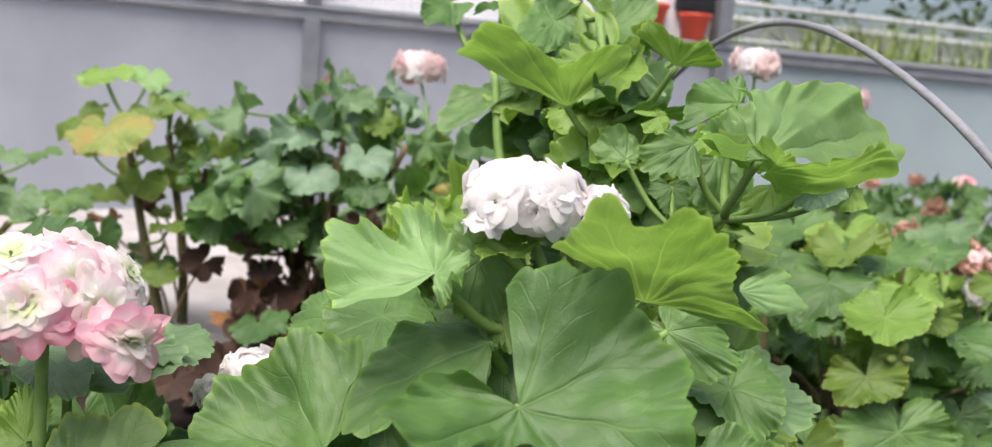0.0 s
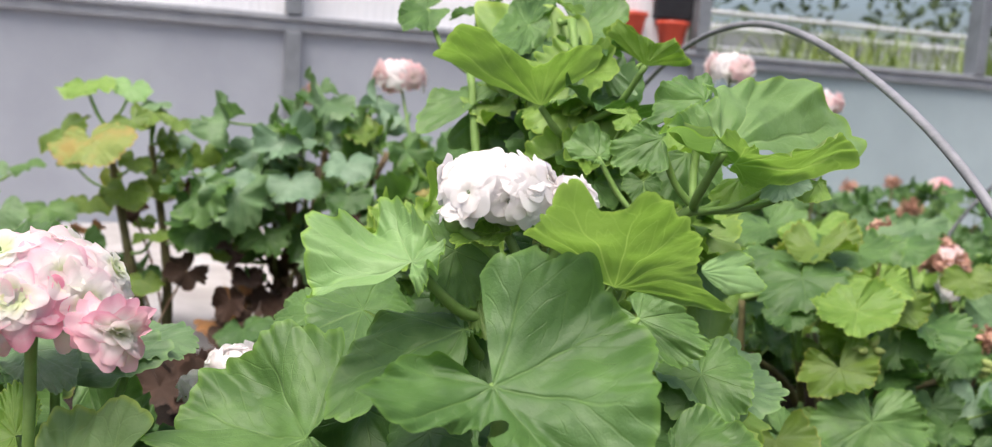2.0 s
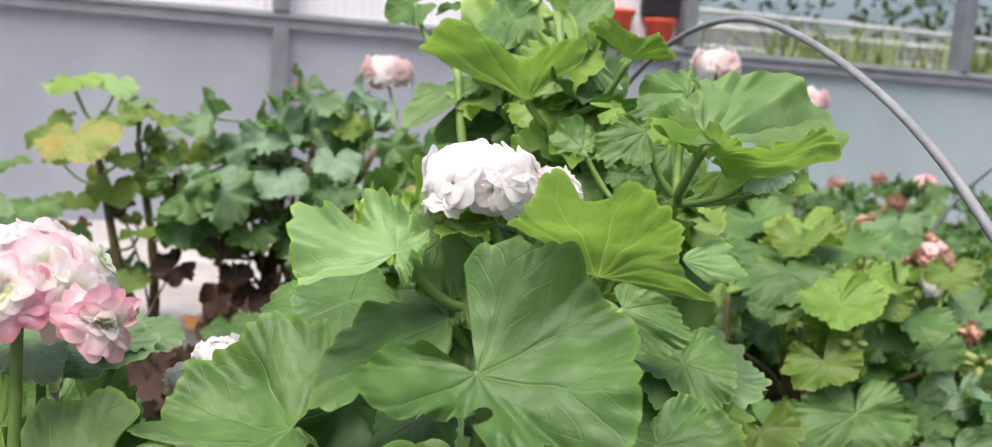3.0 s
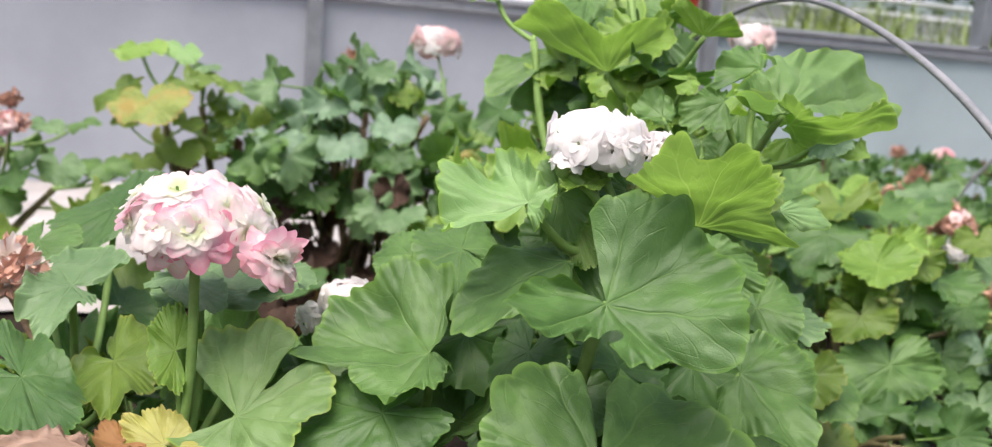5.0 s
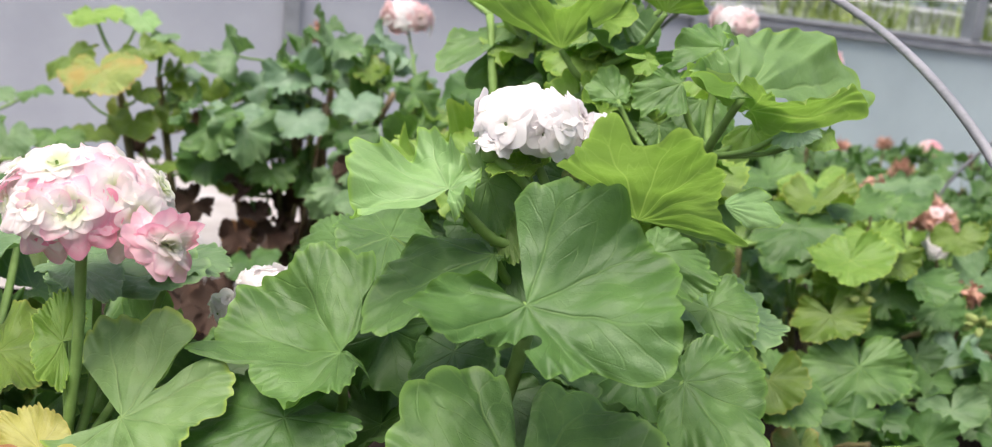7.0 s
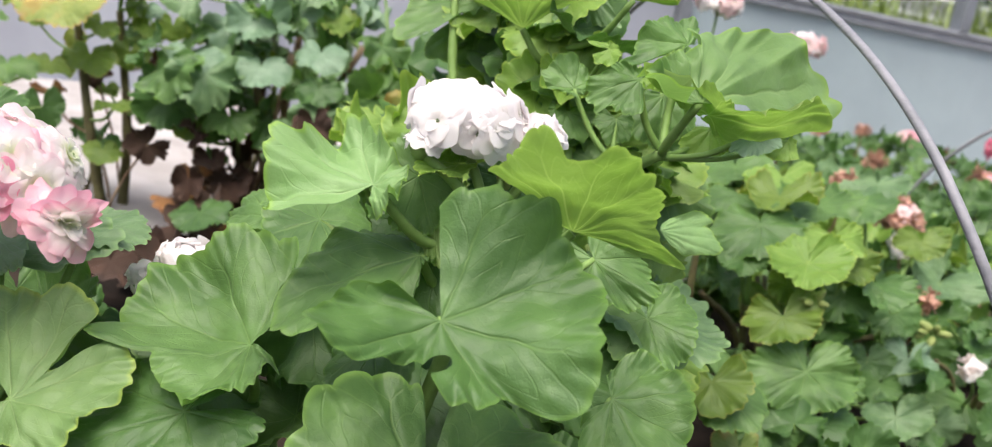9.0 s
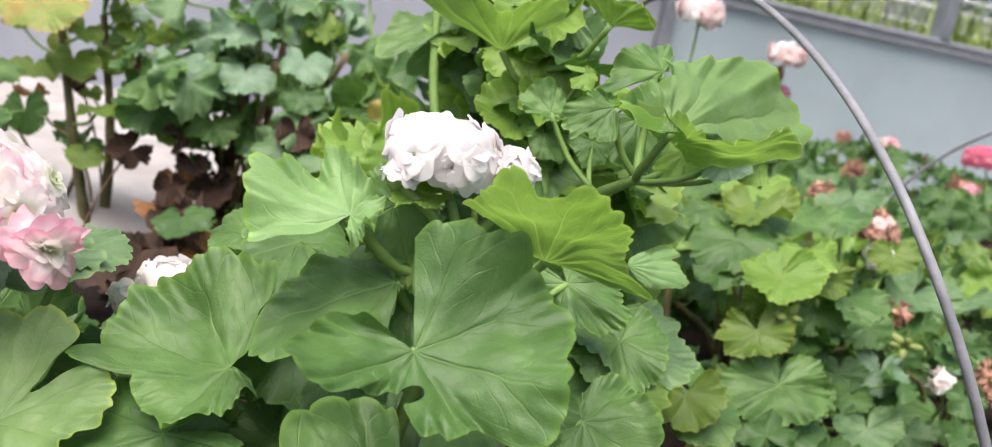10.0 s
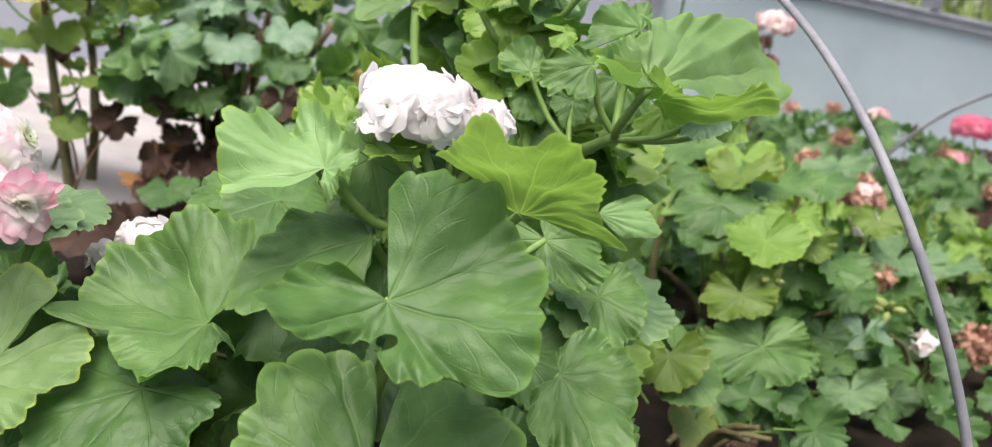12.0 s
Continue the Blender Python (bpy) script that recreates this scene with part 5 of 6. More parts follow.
hero(yellowing, (-0.389, 1.240, 0.213), (-0.388, 1.234, 0.190), (-0.363, 1.240, 0.213), seed=135, back=.9, gap=25, cup=-.12, ruffle=.13, mat='olive')
hero(yellowing, (-0.408, 1.270, 0.234), (-0.401, 1.255, 0.217), (-0.382, 1.270, 0.236), seed=136, back=.9, gap=25, cup=-.12, ruffle=.13, mat='dark')
hero(yellowing, (-0.468, 1.260, 0.215), (-0.468, 1.260, 0.199), (-0.453, 1.260, 0.216), seed=137, back=.9, gap=25, cup=-.12, ruffle=.13, mat='turning')
hero(yellowing, (-0.423, 1.260, 0.160), (-0.418, 1.249, 0.151), (-0.405, 1.260, 0.161), seed=138, back=.9, gap=25, cup=-.12, ruffle=.13, mat='olive')
hero(yellowing, (-0.365, 1.250, 0.205), (-0.362, 1.243, 0.190), (-0.347, 1.250, 0.207), seed=139, back=.9, gap=25, cup=.35, ruffle=.25, mat='brown')
hero(yellowing, (-0.347, 1.240, 0.170), (-0.339, 1.219, 0.156), (-0.317, 1.240, 0.173), seed=140, back=.9, gap=25, cup=-.12, ruffle=.13, mat='olive')
hero(yellowing, (-0.500, 1.270, 0.137), (-0.491, 1.251, 0.131), (-0.476, 1.270, 0.139), seed=141, back=.9, gap=25, cup=.35, ruffle=.25, mat='rust')
hero(yellowing, (-0.377, 1.180, 0.155), (-0.366, 1.155, 0.152), (-0.348, 1.180, 0.162), seed=142, back=.9, gap=25, cup=-.12, ruffle=.13, mat='olive')
hero(yellowing, (-0.389, 1.180, 0.095), (-0.384, 1.165, 0.081), (-0.363, 1.180, 0.095), seed=143, back=.9, gap=25, cup=-.12, ruffle=.13, mat='olive')
hero(yellowing, (-0.348, 1.200, 0.167), (-0.335, 1.178, 0.158), (-0.322, 1.200, 0.180), seed=144, back=.9, gap=25, cup=-.12, ruffle=.13, mat='olive')
rng = random.Random(78)
for k in range(5):
    x, y = rng.uniform(-0.50, -0.36), rng.uniform(1.16, 1.34)
    top = Vector((x + rng.uniform(-0.06, 0.06), y + rng.uniform(-0.06, 0.03), rng.uniform(0.08, 0.2)))
    bm = bmesh.new()
    add_tube(bm, glide([(x, y, -0.01), ((x + top.x) / 2 + rng.uniform(-0.015, 0.015), y, top.z * 0.5), top], 5), rng.uniform(0.0014, 0.0032), 6)
    part("dry_stem", bm, rng.choice((STEM_DRY, STEM_DARK)), yellowing)
    fill_leaf(yellowing, top, Vector((rng.gauss(0, 0.4), -0.6, 0.6)), Vector((rng.gauss(0, 1), 0, -1)), rng.uniform(0.02, 0.03), rng.choice(("olive", "dark", "brown")), rng.randrange(8), True)
lobed = leggy_geranium((-0.20, 1.28, 0), [(-0.24, 1.22, 0.29), (-0.18, 1.20, 0.25), (-0.10, 1.24, 0.27), (-0.27, 1.18, 0.21), (-0.12, 1.15, 0.20), (-0.19, 1.30, 0.31)],
                       "bushy geranium with grey-green lobed leaves and dry stems", 42, [("frost", 4), ("blue", 4), ("mid", 5), ("dark", 2), ("olive", 1)], (0.030, 0.044), 10, True, STEM_DRY, 0.075, 0.085)
rng = random.Random(77)
for k in range(34):
    x, y = rng.uniform(-0.27, -0.03), rng.uniform(1.18, 1.42)
    top = Vector((x + rng.uniform(-0.05, 0.05), y + rng.uniform(-0.06, 0.03), rng.uniform(0.09, 0.24)))
    bm = bmesh.new()
    add_tube(bm, glide([(x, y, -0.01), (x * 0.5 + top.x * 0.5 + rng.uniform(-0.012, 0.012), y, top.z * 0.5), top], 5), rng.uniform(0.0016, 0.0042), 6)
    part("dry_stem", bm, rng.choice((STEM_DRY, STEM_DARK, STEM_DARK)), lobed)
for k in range(46):
    p = Vector((rng.uniform(-0.27, -0.02), rng.uniform(1.12, 1.45), rng.uniform(0.02, 0.17)))
    fill_leaf(lobed, p, Vector((rng.gauss(0, 0.7), -0.6, rng.gauss(0.3, 0.5))), Vector((rng.gauss(0, 1), 0, -1)), rng.uniform(0.013, 0.026), rng.choice(("brown", "brown", "brown", "dark")), rng.randrange(8), True)
hero(lobed, (-0.328, 1.200, 0.150), (-0.316, 1.173, 0.142), (-0.296, 1.200, 0.160), seed=151, back=.9, gap=25, cup=-.12, ruffle=.13, mat='mid')
hero(lobed, (-0.288, 1.190, 0.140), (-0.281, 1.172, 0.130), (-0.263, 1.190, 0.145), seed=152, back=.9, gap=25, cup=-.12, ruffle=.13, mat='olive')
hero(lobed, (-0.265, 1.200, 0.141), (-0.260, 1.189, 0.126), (-0.243, 1.200, 0.146), seed=153, back=.9, gap=25, cup=-.12, ruffle=.13, mat='dark')
hero(lobed, (-0.215, 1.020, 0.084), (-0.203, 0.995, 0.074), (-0.182, 1.020, 0.095), seed=154, back=.9, gap=25, cup=-.12, ruffle=.13, mat='dark')
hero(lobed, (-0.255, 1.100, 0.096), (-0.252, 1.100, 0.073), (-0.236, 1.100, 0.100), seed=155, back=.9, gap=25, cup=.35, ruffle=.25, mat='brown')
hero(lobed, (-0.248, 1.150, 0.113), (-0.242, 1.137, 0.101), (-0.227, 1.150, 0.117), seed=156, back=.9, gap=25, cup=.35, ruffle=.25, mat='brown')
hero(lobed, (-0.259, 1.210, 0.170), (-0.254, 1.195, 0.165), (-0.241, 1.210, 0.173), seed=157, back=.9, gap=25, cup=.35, ruffle=.25, mat='rust')
hero(lobed, (-0.223, 1.160, 0.087), (-0.216, 1.145, 0.066), (-0.193, 1.160, 0.093), seed=158, back=.9, gap=25, cup=.35, ruffle=.25, mat='brown')
hero(lobed, (-0.278, 1.140, 0.229), (-0.266, 1.113, 0.208), (-0.239, 1.140, 0.236), seed=159, back=.9, gap=25, cup=-.12, ruffle=.13, mat='frost')
hero(lobed, (-0.199, 1.140, 0.234), (-0.194, 1.116, 0.214), (-0.162, 1.140, 0.235), seed=160, back=.9, gap=25, cup=-.12, ruffle=.13, mat='frost')
hero(lobed, (-0.132, 1.140, 0.261), (-0.125, 1.118, 0.243), (-0.101, 1.140, 0.267), seed=161, back=.9, gap=25, cup=-.12, ruffle=.13, mat='frost')
hero(lobed, (-0.270, 1.180, 0.193), (-0.255, 1.142, 0.184), (-0.226, 1.180, 0.205), seed=162, back=.9, gap=25, cup=-.12, ruffle=.13, mat='dark')
hero(lobed, (-0.126, 1.120, 0.223), (-0.120, 1.105, 0.206), (-0.100, 1.120, 0.228), seed=163, back=.9, gap=25, cup=-.12, ruffle=.13, mat='dark')
hero(lobed, (-0.123, 1.100, 0.186), (-0.120, 1.100, 0.163), (-0.100, 1.100, 0.190), seed=164, back=.9, gap=25, cup=.35, ruffle=.25, mat='brown')
hero(lobed, (-0.100, 1.000, 0.171), (-0.091, 0.976, 0.163), (-0.072, 1.000, 0.181), seed=165, back=.9, gap=25, cup=-.12, ruffle=.13, mat='blue')
flower_head(lobed, (-0.235, 1.40, 0.335), 0.010, 0.014, "double", ["dry"], 10, 0.010, 43, (-0.19, 1.30, 0.27), 2.0, "small brown dried flower head", 0.0018, STEM_DRY)
backrow = leggy_geranium((0.02, 1.25, 0), [(0.0, 1.15, 0.23), (0.05, 1.10, 0.27), (0.10, 1.16, 0.22), (0.0, 1.05, 0.16)], "green geranium with a faded pink flower head", 44,
                         [("mid", 5), ("dark", 3), ("lime", 2), ("light", 2), ("turning", 1)], (0.03, 0.048), 15, False, STEM_DARK, 0.08, 0.16)
flower_head(backrow, (-0.105, 1.367, 0.372), 0.037, 0.019, "double", ["blush", "blush", "white"], 24, 0.019, 45, (-0.06, 1.25, 0.2), 1.8, "faded blush-pink flower head", 0.0018)
flower_head(backrow, (-0.085, 1.33, 0.27), 0.008, 0.014, "double", ["dry"], 9, 0.010, 46, (-0.06, 1.25, 0.2), 2.0, "dry brown flower head", 0.0016, STEM_DRY)
corner = leggy_geranium((-0.72, 1.25, 0), [(-0.66, 1.20, 0.19), (-0.72, 1.22, 0.17), (-0.58, 1.18, 0.14)], "low geranium with a small pink flower head", 47, [("mid", 4), ("dark", 3), ("olive", 3)], (0.03, 0.045), 3)
hero(corner, (-0.531, 1.220, 0.174), (-0.518, 1.194, 0.159), (-0.494, 1.220, 0.177), seed=145, back=.9, gap=25, cup=-.12, ruffle=.13, mat='mid')
hero(corner, (-0.487, 1.240, 0.182), (-0.479, 1.216, 0.171), (-0.456, 1.240, 0.180), seed=146, back=.9, gap=25, cup=-.12, ruffle=.13, mat='olive')
hero(corner, (-0.581, 1.200, 0.169), (-0.571, 1.182, 0.147), (-0.547, 1.200, 0.171), seed=147, back=.9, gap=25, cup=-.12, ruffle=.13, mat='blue')
hero(corner, (-0.624, 1.250, 0.220), (-0.613, 1.233, 0.209), (-0.599, 1.250, 0.222), seed=148, back=.9, gap=25, cup=-.12, ruffle=.13, mat='blue')
hero(corner, (-0.570, 1.240, 0.226), (-0.557, 1.218, 0.221), (-0.544, 1.240, 0.232), seed=149, back=.9, gap=25, cup=-.12, ruffle=.13, mat='mid')
hero(corner, (-0.475, 1.200, 0.130), (-0.472, 1.200, 0.100), (-0.447, 1.200, 0.135), seed=150, back=.9, gap=25, cup=-.12, ruffle=.13, mat='dark')
flower_head(corner, (-0.625, 1.16, 0.225), 0.018, 0.014, "double", ["blush", "pink", "salmon"], 16, 0.013, 48, (-0.66, 1.2, 0.15), 1.8, "small pink flower head")
flower_head(corner, (-0.63, 1.17, 0.252), 0.010, 0.010, "double", ["dry"], 8, 0.010, 49, (-0.66, 1.2, 0.15), 1.8, "small brown dried flower head", 0.0018, STEM_DRY)


def bushy_geranium(base, rx, ry, high, count, size, mats, label, seed, facing=(0, -0.45, 0.8), frilly=False, bare=0.0):
    g = thing("geranium", base, label, "geranium", "geraniums in the bed")
    rng = random.Random(seed)
    b = Vector(base)
    for _ in range(6):
        a = rng.uniform(0, 6.28)
        t = b + Vector((math.cos(a) * rx * 0.5, math.sin(a) * ry * 0.5, high * rng.uniform(0.5, 0.75)))
        main_stem(g, [b - Vector((0, 0, 0.01)), (b + t) / 2 + Vector((0, 0, 0.02)), t], 0.03 * high, 0.017 * high, STEM_DARK)
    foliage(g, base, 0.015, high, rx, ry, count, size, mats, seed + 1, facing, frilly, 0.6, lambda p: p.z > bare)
    return g


green = [("mid", 4), ("light", 5), ("dark", 6), ("lime", 2), ("olive", 4)]
# fill mostly dark green, standing for the shaded inside behind the placed leaves
bush_a = bushy_geranium((0.40, 0.98, 0), 0.19, 0.20, 0.17, 80, (0.020, 0.034), [("mid", 3), ("light", 1), ("dark", 7), ("olive", 2)], "dense fresh green geranium with closed buds", 51, frilly=True, bare=0.075)
main_stem(bush_a, [(0.37, 0.95, -0.01), (0.35, 0.90, 0.06), (0.33, 0.87, 0.13)], 0.005, 0.003, STEM_DARK)
main_stem(bush_a, [(0.42, 0.95, -0.01), (0.41, 0.90, 0.05), (0.40, 0.86, 0.11)], 0.005, 0.003, STEM_DARK)
main_stem(bush_a, [(0.36, 0.96, -0.01), (0.30, 0.93, 0.09), (0.29, 0.93, 0.17)], 0.005, 0.003, STEM_DARK)
hero(bush_a, (0.365, 0.780, 0.106), (0.360, 0.760, 0.075), (0.411, 0.780, 0.107), seed=171, back=.9, gap=12, cup=-0.05, ruffle=0.14, scallop=1.5, pleat=1.6, mat='mid')
hero(bush_a, (0.331, 0.790, 0.096), (0.336, 0.790, 0.075), (0.350, 0.790, 0.100), seed=172, back=.9, gap=25, cup=-0.15, ruffle=0.2, scallop=1.5, pleat=1.6, mat='lime')
hero(bush_a, (0.342, 0.800, 0.143), (0.346, 0.780, 0.125), (0.374, 0.800, 0.156), seed=173, back=.9, gap=40, cup=0.12, ruffle=0.17, scallop=1.5, pleat=1.6, mat='olive')
hero(bush_a, (0.358, 0.820, 0.188), (0.350, 0.795, 0.170), (0.396, 0.820, 0.189), seed=174, back=.9, gap=12, cup=0.25, ruffle=0.14, scallop=1.5, pleat=1.6, mat='light')
hero(bush_a, (0.349, 0.830, 0.164), (0.348, 0.830, 0.146), (0.367, 0.830, 0.160), seed=175, back=.9, gap=25, cup=-0.05, ruffle=0.2, scallop=1.5, pleat=1.6, mat='olive')
hero(bush_a, (0.389, 0.860, 0.206), (0.380, 0.834, 0.193), (0.424, 0.860, 0.207), seed=176, back=.9, gap=40, cup=-0.15, ruffle=0.17, scallop=1.5, pleat=1.6, mat='light')
hero(bush_a, (0.391, 0.920, 0.223), (0.381, 0.885, 0.210), (0.434, 0.920, 0.227), seed=177, back=.9, gap=12, cup=0.12, ruffle=0.14, scallop=1.5, pleat=1.6, mat='mid')
hero(bush_a, (0.347, 0.900, 0.228), (0.342, 0.870, 0.216), (0.385, 0.900, 0.235), seed=178, back=.9, gap=25, cup=0.25, ruffle=0.2, scallop=1.5, pleat=1.6, mat='olive')
hero(bush_a, (0.365, 0.960, 0.239), (0.360, 0.930, 0.222), (0.404, 0.960, 0.247), seed=179, back=.9, gap=40, cup=-0.05, ruffle=0.17, scallop=1.5, pleat=1.6, mat='light')
hero(bush_a, (0.323, 0.860, 0.206), (0.320, 0.829, 0.186), (0.366, 0.860, 0.215), seed=180, back=.9, gap=12, cup=-0.15, ruffle=0.14, scallop=1.5, pleat=1.6, mat='deep')
hero(bush_a, (0.310, 0.840, 0.179), (0.309, 0.824, 0.167), (0.333, 0.840, 0.183), seed=181, back=.9, gap=25, cup=0.12, ruffle=0.2, scallop=1.5, pleat=1.6, mat='deep')
hero(bush_a, (0.445, 0.880, 0.167), (0.427, 0.853, 0.151), (0.481, 0.880, 0.154), seed=182, back=.9, gap=40, cup=0.25, ruffle=0.17, scallop=1.5, pleat=1.6, mat='deep')
hero(bush_a, (0.493, 0.920, 0.132), (0.485, 0.906, 0.115), (0.520, 0.920, 0.128), seed=183, back=.9, gap=12, cup=-0.05, ruffle=0.14, scallop=1.5, pleat=1.6, mat='deep')
hero(bush_a, (0.506, 0.900, 0.096), (0.502, 0.887, 0.075), (0.537, 0.900, 0.096), seed=184, back=.9, gap=25, cup=-0.15, ruffle=0.2, scallop=1.5, pleat=1.6, mat='frost')
hero(bush_a, (0.476, 0.880, 0.073), (0.469, 0.868, 0.059), (0.498, 0.880, 0.069), seed=185, back=.9, gap=40, cup=0.12, ruffle=0.17, scallop=1.5, pleat=1.6, mat='deep')
hero(bush_a, (0.490, 0.860, 0.050), (0.489, 0.843, 0.031), (0.522, 0.860, 0.057), seed=186, back=.9, gap=12, cup=0.25, ruffle=0.14, scallop=1.5, pleat=1.6, mat='blue')
hero(bush_a, (0.333, 0.760, 0.068), (0.333, 0.739, 0.047), (0.372, 0.760, 0.076), seed=187, back=.9, gap=25, cup=-0.05, ruffle=0.2, scallop=1.5, pleat=1.6, mat='deep')
hero(bush_a, (0.385, 0.770, 0.067), (0.379, 0.743, 0.057), (0.425, 0.770, 0.075), seed=188, back=.9, gap=40, cup=-0.15, ruffle=0.17, scallop=1.5, pleat=1.6, mat='dark')
hero(bush_a, (0.464, 0.890, 0.089), (0.465, 0.880, 0.071), (0.490, 0.890, 0.094), seed=189, back=.9, gap=12, cup=0.12, ruffle=0.14, scallop=1.5, pleat=1.6, mat='dark')
hero(bush_a, (0.593, 1.050, 0.143), (0.570, 1.017, 0.123), (0.639, 1.050, 0.127), seed=190, back=.9, gap=25, cup=0.25, ruffle=0.2, scallop=1.5, pleat=1.6, mat='blue')
hero(bush_a, (0.604, 0.950, 0.043), (0.588, 0.927, 0.021), (0.647, 0.950, 0.035), seed=191, back=.9, gap=40, cup=-0.05, ruffle=0.17, scallop=1.5, pleat=1.6, mat='deep')
hero(bush_a, (0.563, 0.920, 0.027), (0.563, 0.907, 0.006), (0.594, 0.920, 0.034), seed=192, back=.9, gap=12, cup=-0.15, ruffle=0.14, scallop=1.5, pleat=1.6, mat='blue')
hero(bush_a, (0.563, 0.970, 0.088), (0.569, 0.970, 0.065), (0.585, 0.970, 0.092), seed=193, back=.9, gap=25, cup=0.12, ruffle=0.2, scallop=1.5, pleat=1.6, mat='deep')
hero(bush_a, (0.741, 1.200, 0.116), (0.720, 1.164, 0.107), (0.788, 1.200, 0.112), seed=194, back=.9, gap=40, cup=0.25, ruffle=0.17, scallop=1.5, pleat=1.6, mat='blue')
hero(bush_a, (0.467, 1.000, 0.222), (0.459, 0.971, 0.209), (0.503, 1.000, 0.230), seed=195, back=.9, gap=12, cup=-0.05, ruffle=0.14, scallop=1.5, pleat=1.6, mat='deep')
hero(bush_a, (0.496, 1.050, 0.239), (0.488, 1.020, 0.225), (0.534, 1.050, 0.247), seed=196, back=.9, gap=25, cup=-0.15, ruffle=0.2, scallop=1.5, pleat=1.6, mat='blue')
hero(bush_a, (0.535, 1.000, 0.193), (0.535, 0.986, 0.175), (0.564, 1.000, 0.198), seed=197, back=.9, gap=40, cup=0.12, ruffle=0.17, scallop=1.5, pleat=1.6, mat='olive')
hero(bush_a, (0.413, 0.870, 0.128), (0.412, 0.852, 0.110), (0.446, 0.870, 0.135), seed=198, back=.9, gap=12, cup=0.25, ruffle=0.14, scallop=1.5, pleat=1.6, mat='dark')
hero(bush_a, (0.417, 0.870, 0.154), (0.420, 0.856, 0.131), (0.450, 0.870, 0.161), seed=199, back=.9, gap=25, cup=-0.05, ruffle=0.2, scallop=1.5, pleat=1.6, mat='deep')
hero(bush_a, (0.323, 0.950, 0.216), (0.320, 0.923, 0.204), (0.357, 0.950, 0.223), seed=200, back=.9, gap=40, cup=-0.15, ruffle=0.17, scallop=1.5, pleat=1.6, mat='deep')
hero(bush_a, (0.327, 1.000, 0.235), (0.322, 0.966, 0.222), (0.366, 1.000, 0.243), seed=201, back=.9, gap=12, cup=0.12, ruffle=0.14, scallop=1.5, pleat=1.6, mat='mid')
hero(bush_a, (0.414, 0.870, 0.183), (0.407, 0.858, 0.165), (0.439, 0.870, 0.179), seed=202, back=.9, gap=25, cup=0.25, ruffle=0.2, scallop=1.5, pleat=1.6, mat='olive')
hero(bush_a, (0.277, 0.713, 0.108), (0.298, 0.678, 0.092), (0.306, 0.734, 0.116), seed=85, cup=-.1, ruffle=.08, mat='mid')
hero(bush_a, (0.309, 0.729, 0.051), (0.305, 0.705, 0.034), (0.331, 0.727, 0.046), seed=91, cup=-.1, ruffle=.12, mat='turning')
hero(bush_a, (0.347, 0.746, 0.042), (0.347, 0.722, 0.031), (0.366, 0.744, 0.041), seed=92, cup=.2, ruffle=.2, mat='brown')
buds(bush_a, (0.366, 0.808, 0.158), (0.385, 0.88, 0.07), 9, 0.006, 52)
bush_b = bushy_geranium((0.33, 1.35, 0), 0.25, 0.22, 0.235, 170, (0.026, 0.040), green, "dense green geranium with pale pink flower heads", 53, frilly=True)
bush_c = bushy_geranium((0.76, 1.40, 0), 0.24, 0.24, 0.16, 170, (0.024, 0.036), green, "green geranium with fading white florets", 54, frilly=True)
bush_d = bushy_geranium((0.62, 1.80, 0), 0.30, 0.25, 0.21, 130, (0.03, 0.046), [("mid", 4), ("dark", 6), ("blue", 2), ("brown", 1)], "dark green geranium beside the wall", 55)
bush_e = bushy_geranium((1.15, 1.75, 0), 0.30, 0.32, 0.20, 170, (0.026, 0.042), [("mid", 5), ("dark", 6), ("blue", 3), ("brown", 1)], "geranium with cerise flower heads and dried blooms", 56)
bush_f = bushy_geranium((1.20, 2.45, 0), 0.40, 0.25, 0.20, 130, (0.028, 0.042), [("mid", 4), ("dark", 6), ("brown", 1)], "low dark green geranium by the grey wall", 57)
# bush_g, bush_h and bush_i: shade low in the bed put into dark leaf colour
bush_g = bushy_geranium((0.80, 0.85, 0), 0.20, 0.20, 0.12, 26, (0.020, 0.032), [("olive", 1), ("dark", 8)], "low green geranium in the bed", 58, bare=0.025)
bush_h = bushy_geranium((0.30, 0.72, 0), 0.13, 0.12, 0.12, 18, (0.020, 0.030), [("dark", 8), ("olive", 1)], "low geranium under the hoop, green darkened for shade", 59)

bush_i = bushy_geranium((0.62, 0.98, 0), 0.17, 0.16, 0.12, 40, (0.018, 0.030), [("mid", 2), ("frost", 1), ("dark", 9)], "low geranium with small grey-green leaves", 72, bare=0.03)
bush_j = bushy_geranium((0.98, 1.15, 0), 0.22, 0.20, 0.14, 90, (0.02, 0.034), [("mid", 5), ("blue", 1), ("dark", 5)], "low geranium with small dark leaves", 74)
buds(bush_i, (0.534, 0.920, 0.120), (0.554, 0.970, 0.040), 8, 0.007, 75)
flower_head(bush_i, (0.554, 0.994, 0.132), 0.012, 0.010, "double", ["dry", "salmon"], 8, 0.011, 76, (0.564, 1.044, 0.052), 2.0, "dry brown flower head", 0.0016, STEM_DRY)
flower_head(bush_j, (0.666, 0.974, 0.078), 0.022, 0.020, "double", ["dry"], 16, 0.014, 77, (0.676, 1.024, -0.002), 2.0, "dry brown flower head", 0.0018, STEM_DRY)
flower_head(bush_i, (0.57, 0.90, 0.095), 0.010, 0.008, "single", ["white", "faded"], 5, 0.012, 73, (0.6, 0.95, 0.04), 1.7, "few cream-white florets", 0.0016)
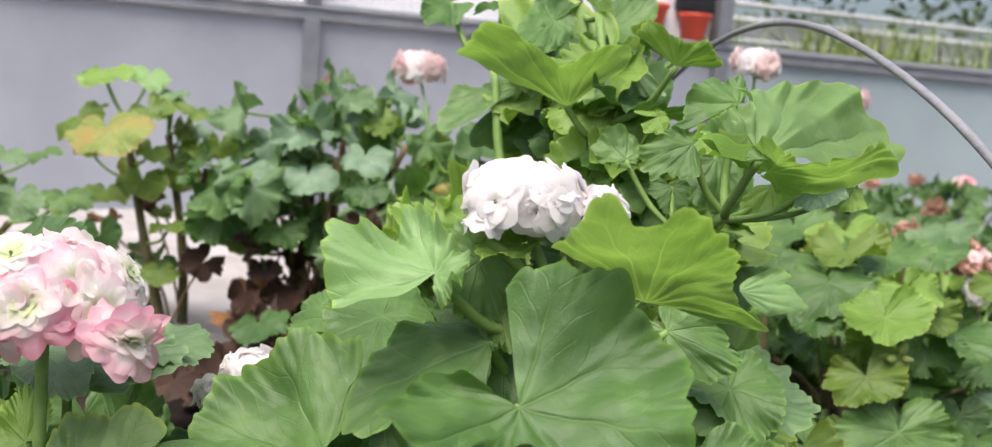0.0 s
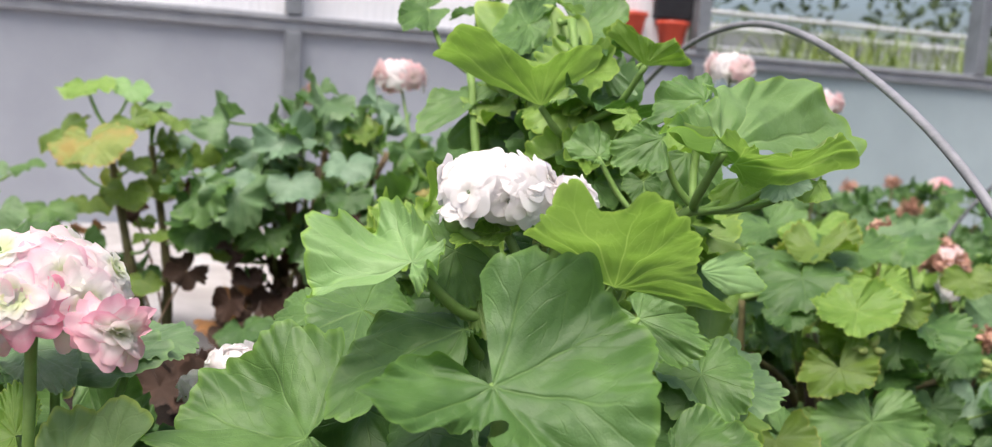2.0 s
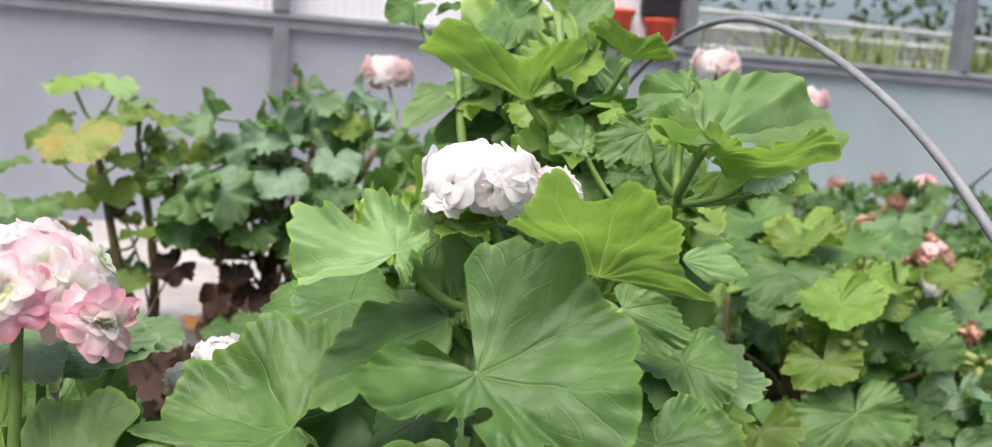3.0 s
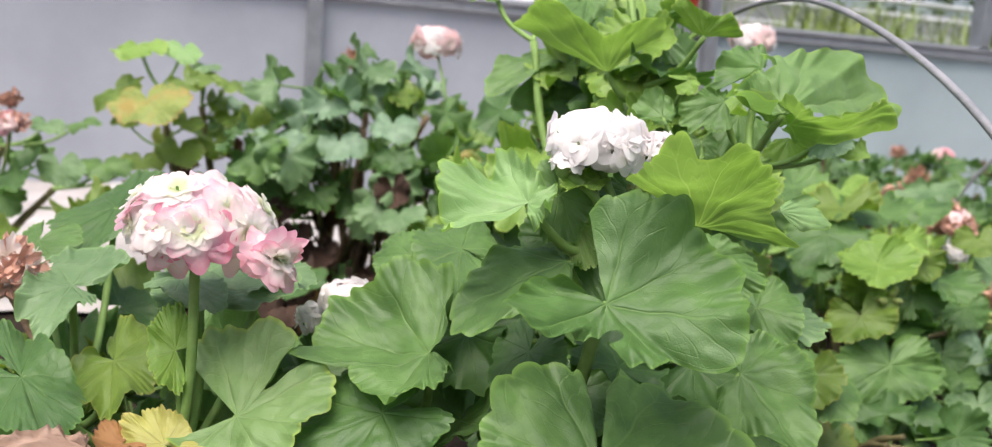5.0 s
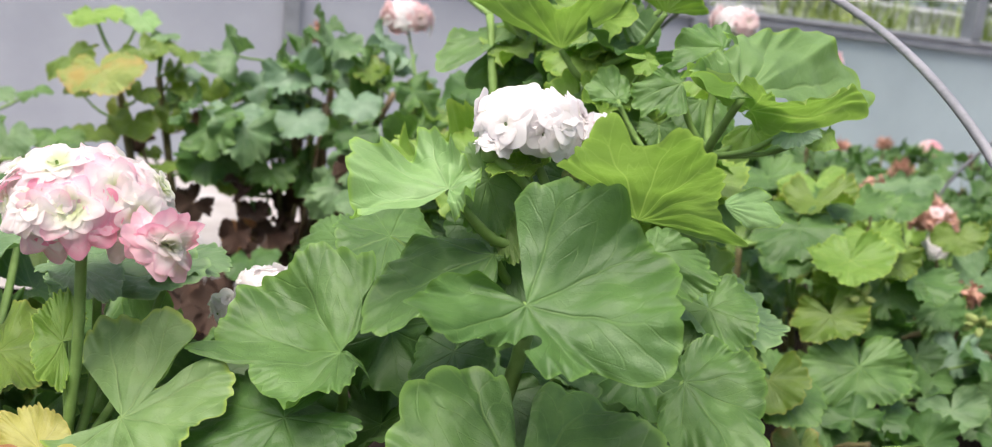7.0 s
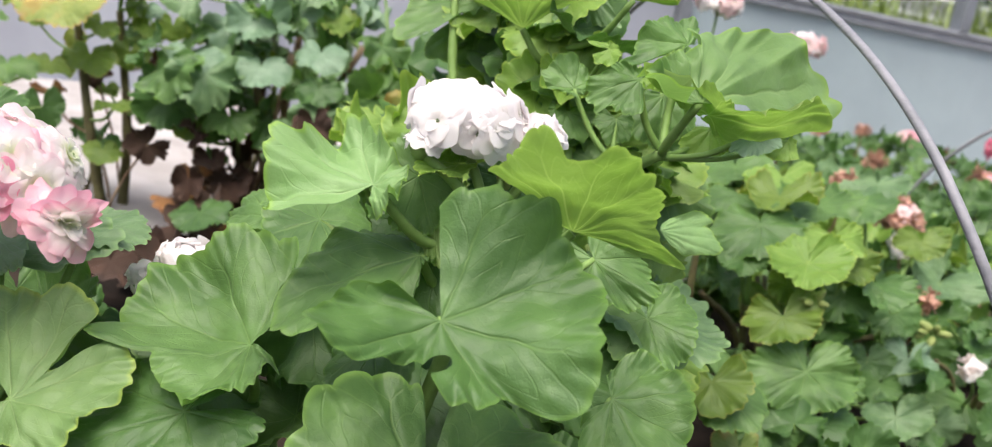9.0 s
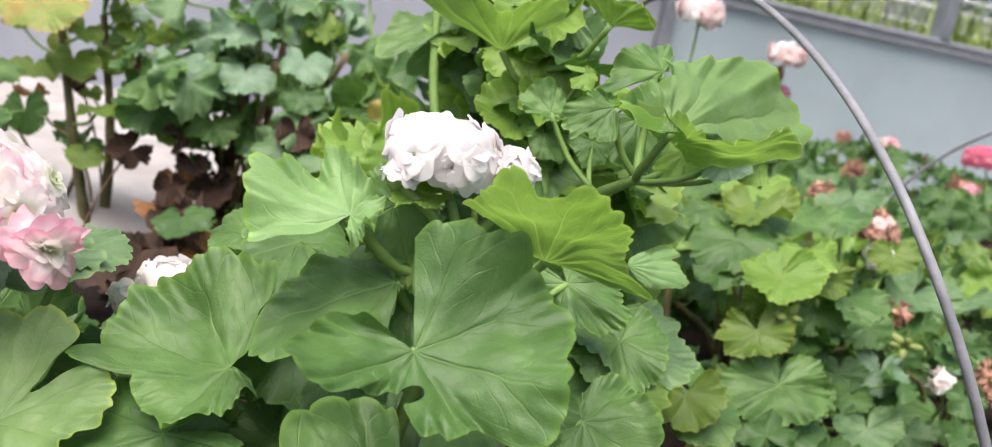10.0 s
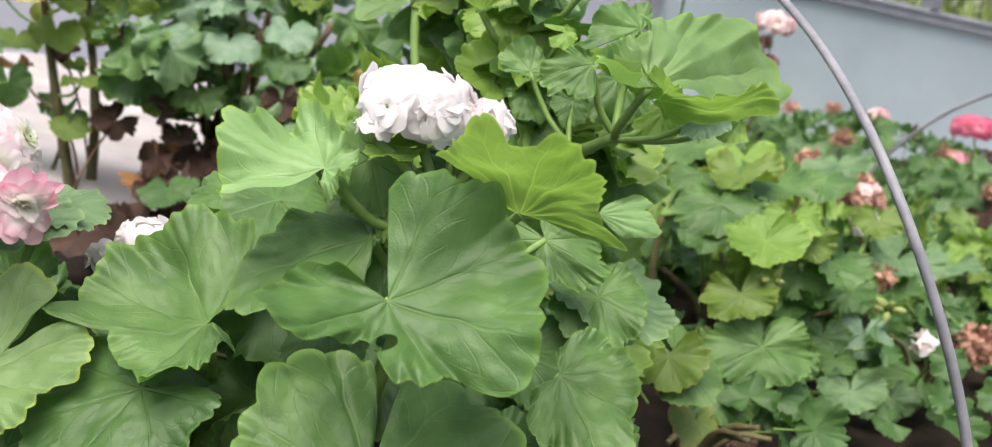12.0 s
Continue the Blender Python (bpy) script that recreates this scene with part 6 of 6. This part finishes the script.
flower_head(bush_b, (0.357, 1.386, 0.412), 0.036, 0.016, "double", ["white", "blush", "white"], 18, 0.021, 61, (0.34, 1.36, 0.16), 1.8, "pale pink flower head past its best", 0.0018)
flower_head(bush_b, (0.15, 1.20, 0.33), 0.010, 0.010, "double", ["blush"], 6, 0.012, 62, (0.2, 1.3, 0.12), 1.8, "small pale pink flower head", 0.0016)
flower_head(bush_d, (0.584, 1.69, 0.380), 0.032, 0.016, "double", ["white", "blush", "white"], 10, 0.021, 63, (0.6, 1.75, 0.12), 1.8, "pale pink flower head", 0.0018)
flower_head(bush_d, (0.60, 1.72, 0.312), 0.016, 0.012, "double", ["pink"], 9, 0.015, 64, (0.62, 1.78, 0.1), 1.8, "small pink flower head", 0.0018)
flower_head(bush_d, (0.575, 1.69, 0.345), 0.008, 0.009, "double", ["dry"], 6, 0.011, 65, (0.6, 1.75, 0.12), 1.8, "dry brown flower head", 0.0018, STEM_DRY)
flower_head(bush_c, (0.622, 1.250, 0.176), 0.024, 0.022, "double", ["dry", "dry", "salmon", "blush"], 18, 0.016, 66, (0.67, 1.3, 0.05), 1.9, "browned flower head", 0.0018, STEM_DRY)
flower_head(bush_c, (0.630, 1.235, 0.146), 0.010, 0.016, "single", ["white"], 9, 0.018, 67, None, 2.2, "last white florets of a browned head", 0.0016)
flower_head(bush_f, (1.232, 2.66, 0.195), 0.032, 0.026, "double", ["pink", "pink", "blush"], 12, 0.024, 68, (1.22, 2.6, 0.05), 1.8, "pink flower head", 0.002)
flower_head(bush_e, (1.16, 2.01, 0.252), 0.045, 0.022, "double", ["red"], 24, 0.022, 69, (1.15, 1.9, 0.08), 1.8, "cerise flower head", 0.002)
flower_head(bush_e, (1.07, 1.90, 0.182), 0.030, 0.024, "double", ["pink", "pink", "dry"], 18, 0.020, 70, (1.1, 1.85, 0.06), 1.9, "pink flower head with dry florets", 0.002)
flower_head(bush_e, (1.02, 1.55, 0.10), 0.022, 0.020, "double", ["dry"], 12, 0.015, 71, (1.05, 1.65, 0.05), 1.9, "dry brown flower head", 0.002, STEM_DRY)
for k, (x, y, z) in enumerate([(0.56, 1.30, 0.20), (0.78, 1.75, 0.20), (1.0, 1.6, 0.17), (0.86, 2.3, 0.2), (0.73, 1.22, 0.07), (1.0, 2.4, 0.21)]):
    flower_head(bush_c if y < 1.5 else bush_e, (x, y, z), 0.014, 0.014, "double", ["dry", "dry", "salmon"], 10, 0.012, 80 + k, (x, y + 0.03, z - 0.1), 2.0, "dry brown flower head", 0.0018, STEM_DRY)

# dry leaves on the soil among the bare stems
rng = random.Random(90)
for k in range(70):
    x, y = rng.uniform(-0.28, 0.12), rng.uniform(0.92, 1.26) + (0.2 if k % 5 == 0 else 0)
    z = 0.012 + 0.06 * rng.random() ** 2
    s = rng.uniform(0.02, 0.04)
    mat = rng.choice(["brown", "brown", "brown", "brown", "brown", "brown", "rust"])
    m = Matrix.Translation((x, y, z)) @ turn_to(Vector((rng.gauss(0, 0.5), rng.gauss(-0.2, 0.5), 1)), Vector((rng.gauss(0, 1), rng.gauss(0, 1), 0))) @ Matrix.Diagonal((s, s, s * rng.uniform(0.8, 1.8), 1))
    nr, na = 5, 63
    key = ("litter", mat, k % 4)
    if key not in FILL:
        pts = leaf_points(400 + k % 4, 0.8, 40, 0.22, 0.17, 0.15, nr, na, 21)
        bm = leaf_bmesh(pts, nr, na, lambda x, y, z: Vector((x, y, z)))
        me = bpy.data.meshes.new("fallen_leaf")
        bm.to_mesh(me)
        bm.free()
        me.materials.append(LEAF[mat])
        me.polygons.foreach_set("use_smooth", [True] * len(me.polygons))
        FILL[key] = me
    ob = new("fallen_leaf", FILL[key])
    ob.matrix_basis = m
    tagged(ob, {"brown": "curled dry brown leaf fallen on the soil", "rust": "rust-brown withered leaf fallen on the soil"}[mat], "fallen leaf", "fallen leaves")
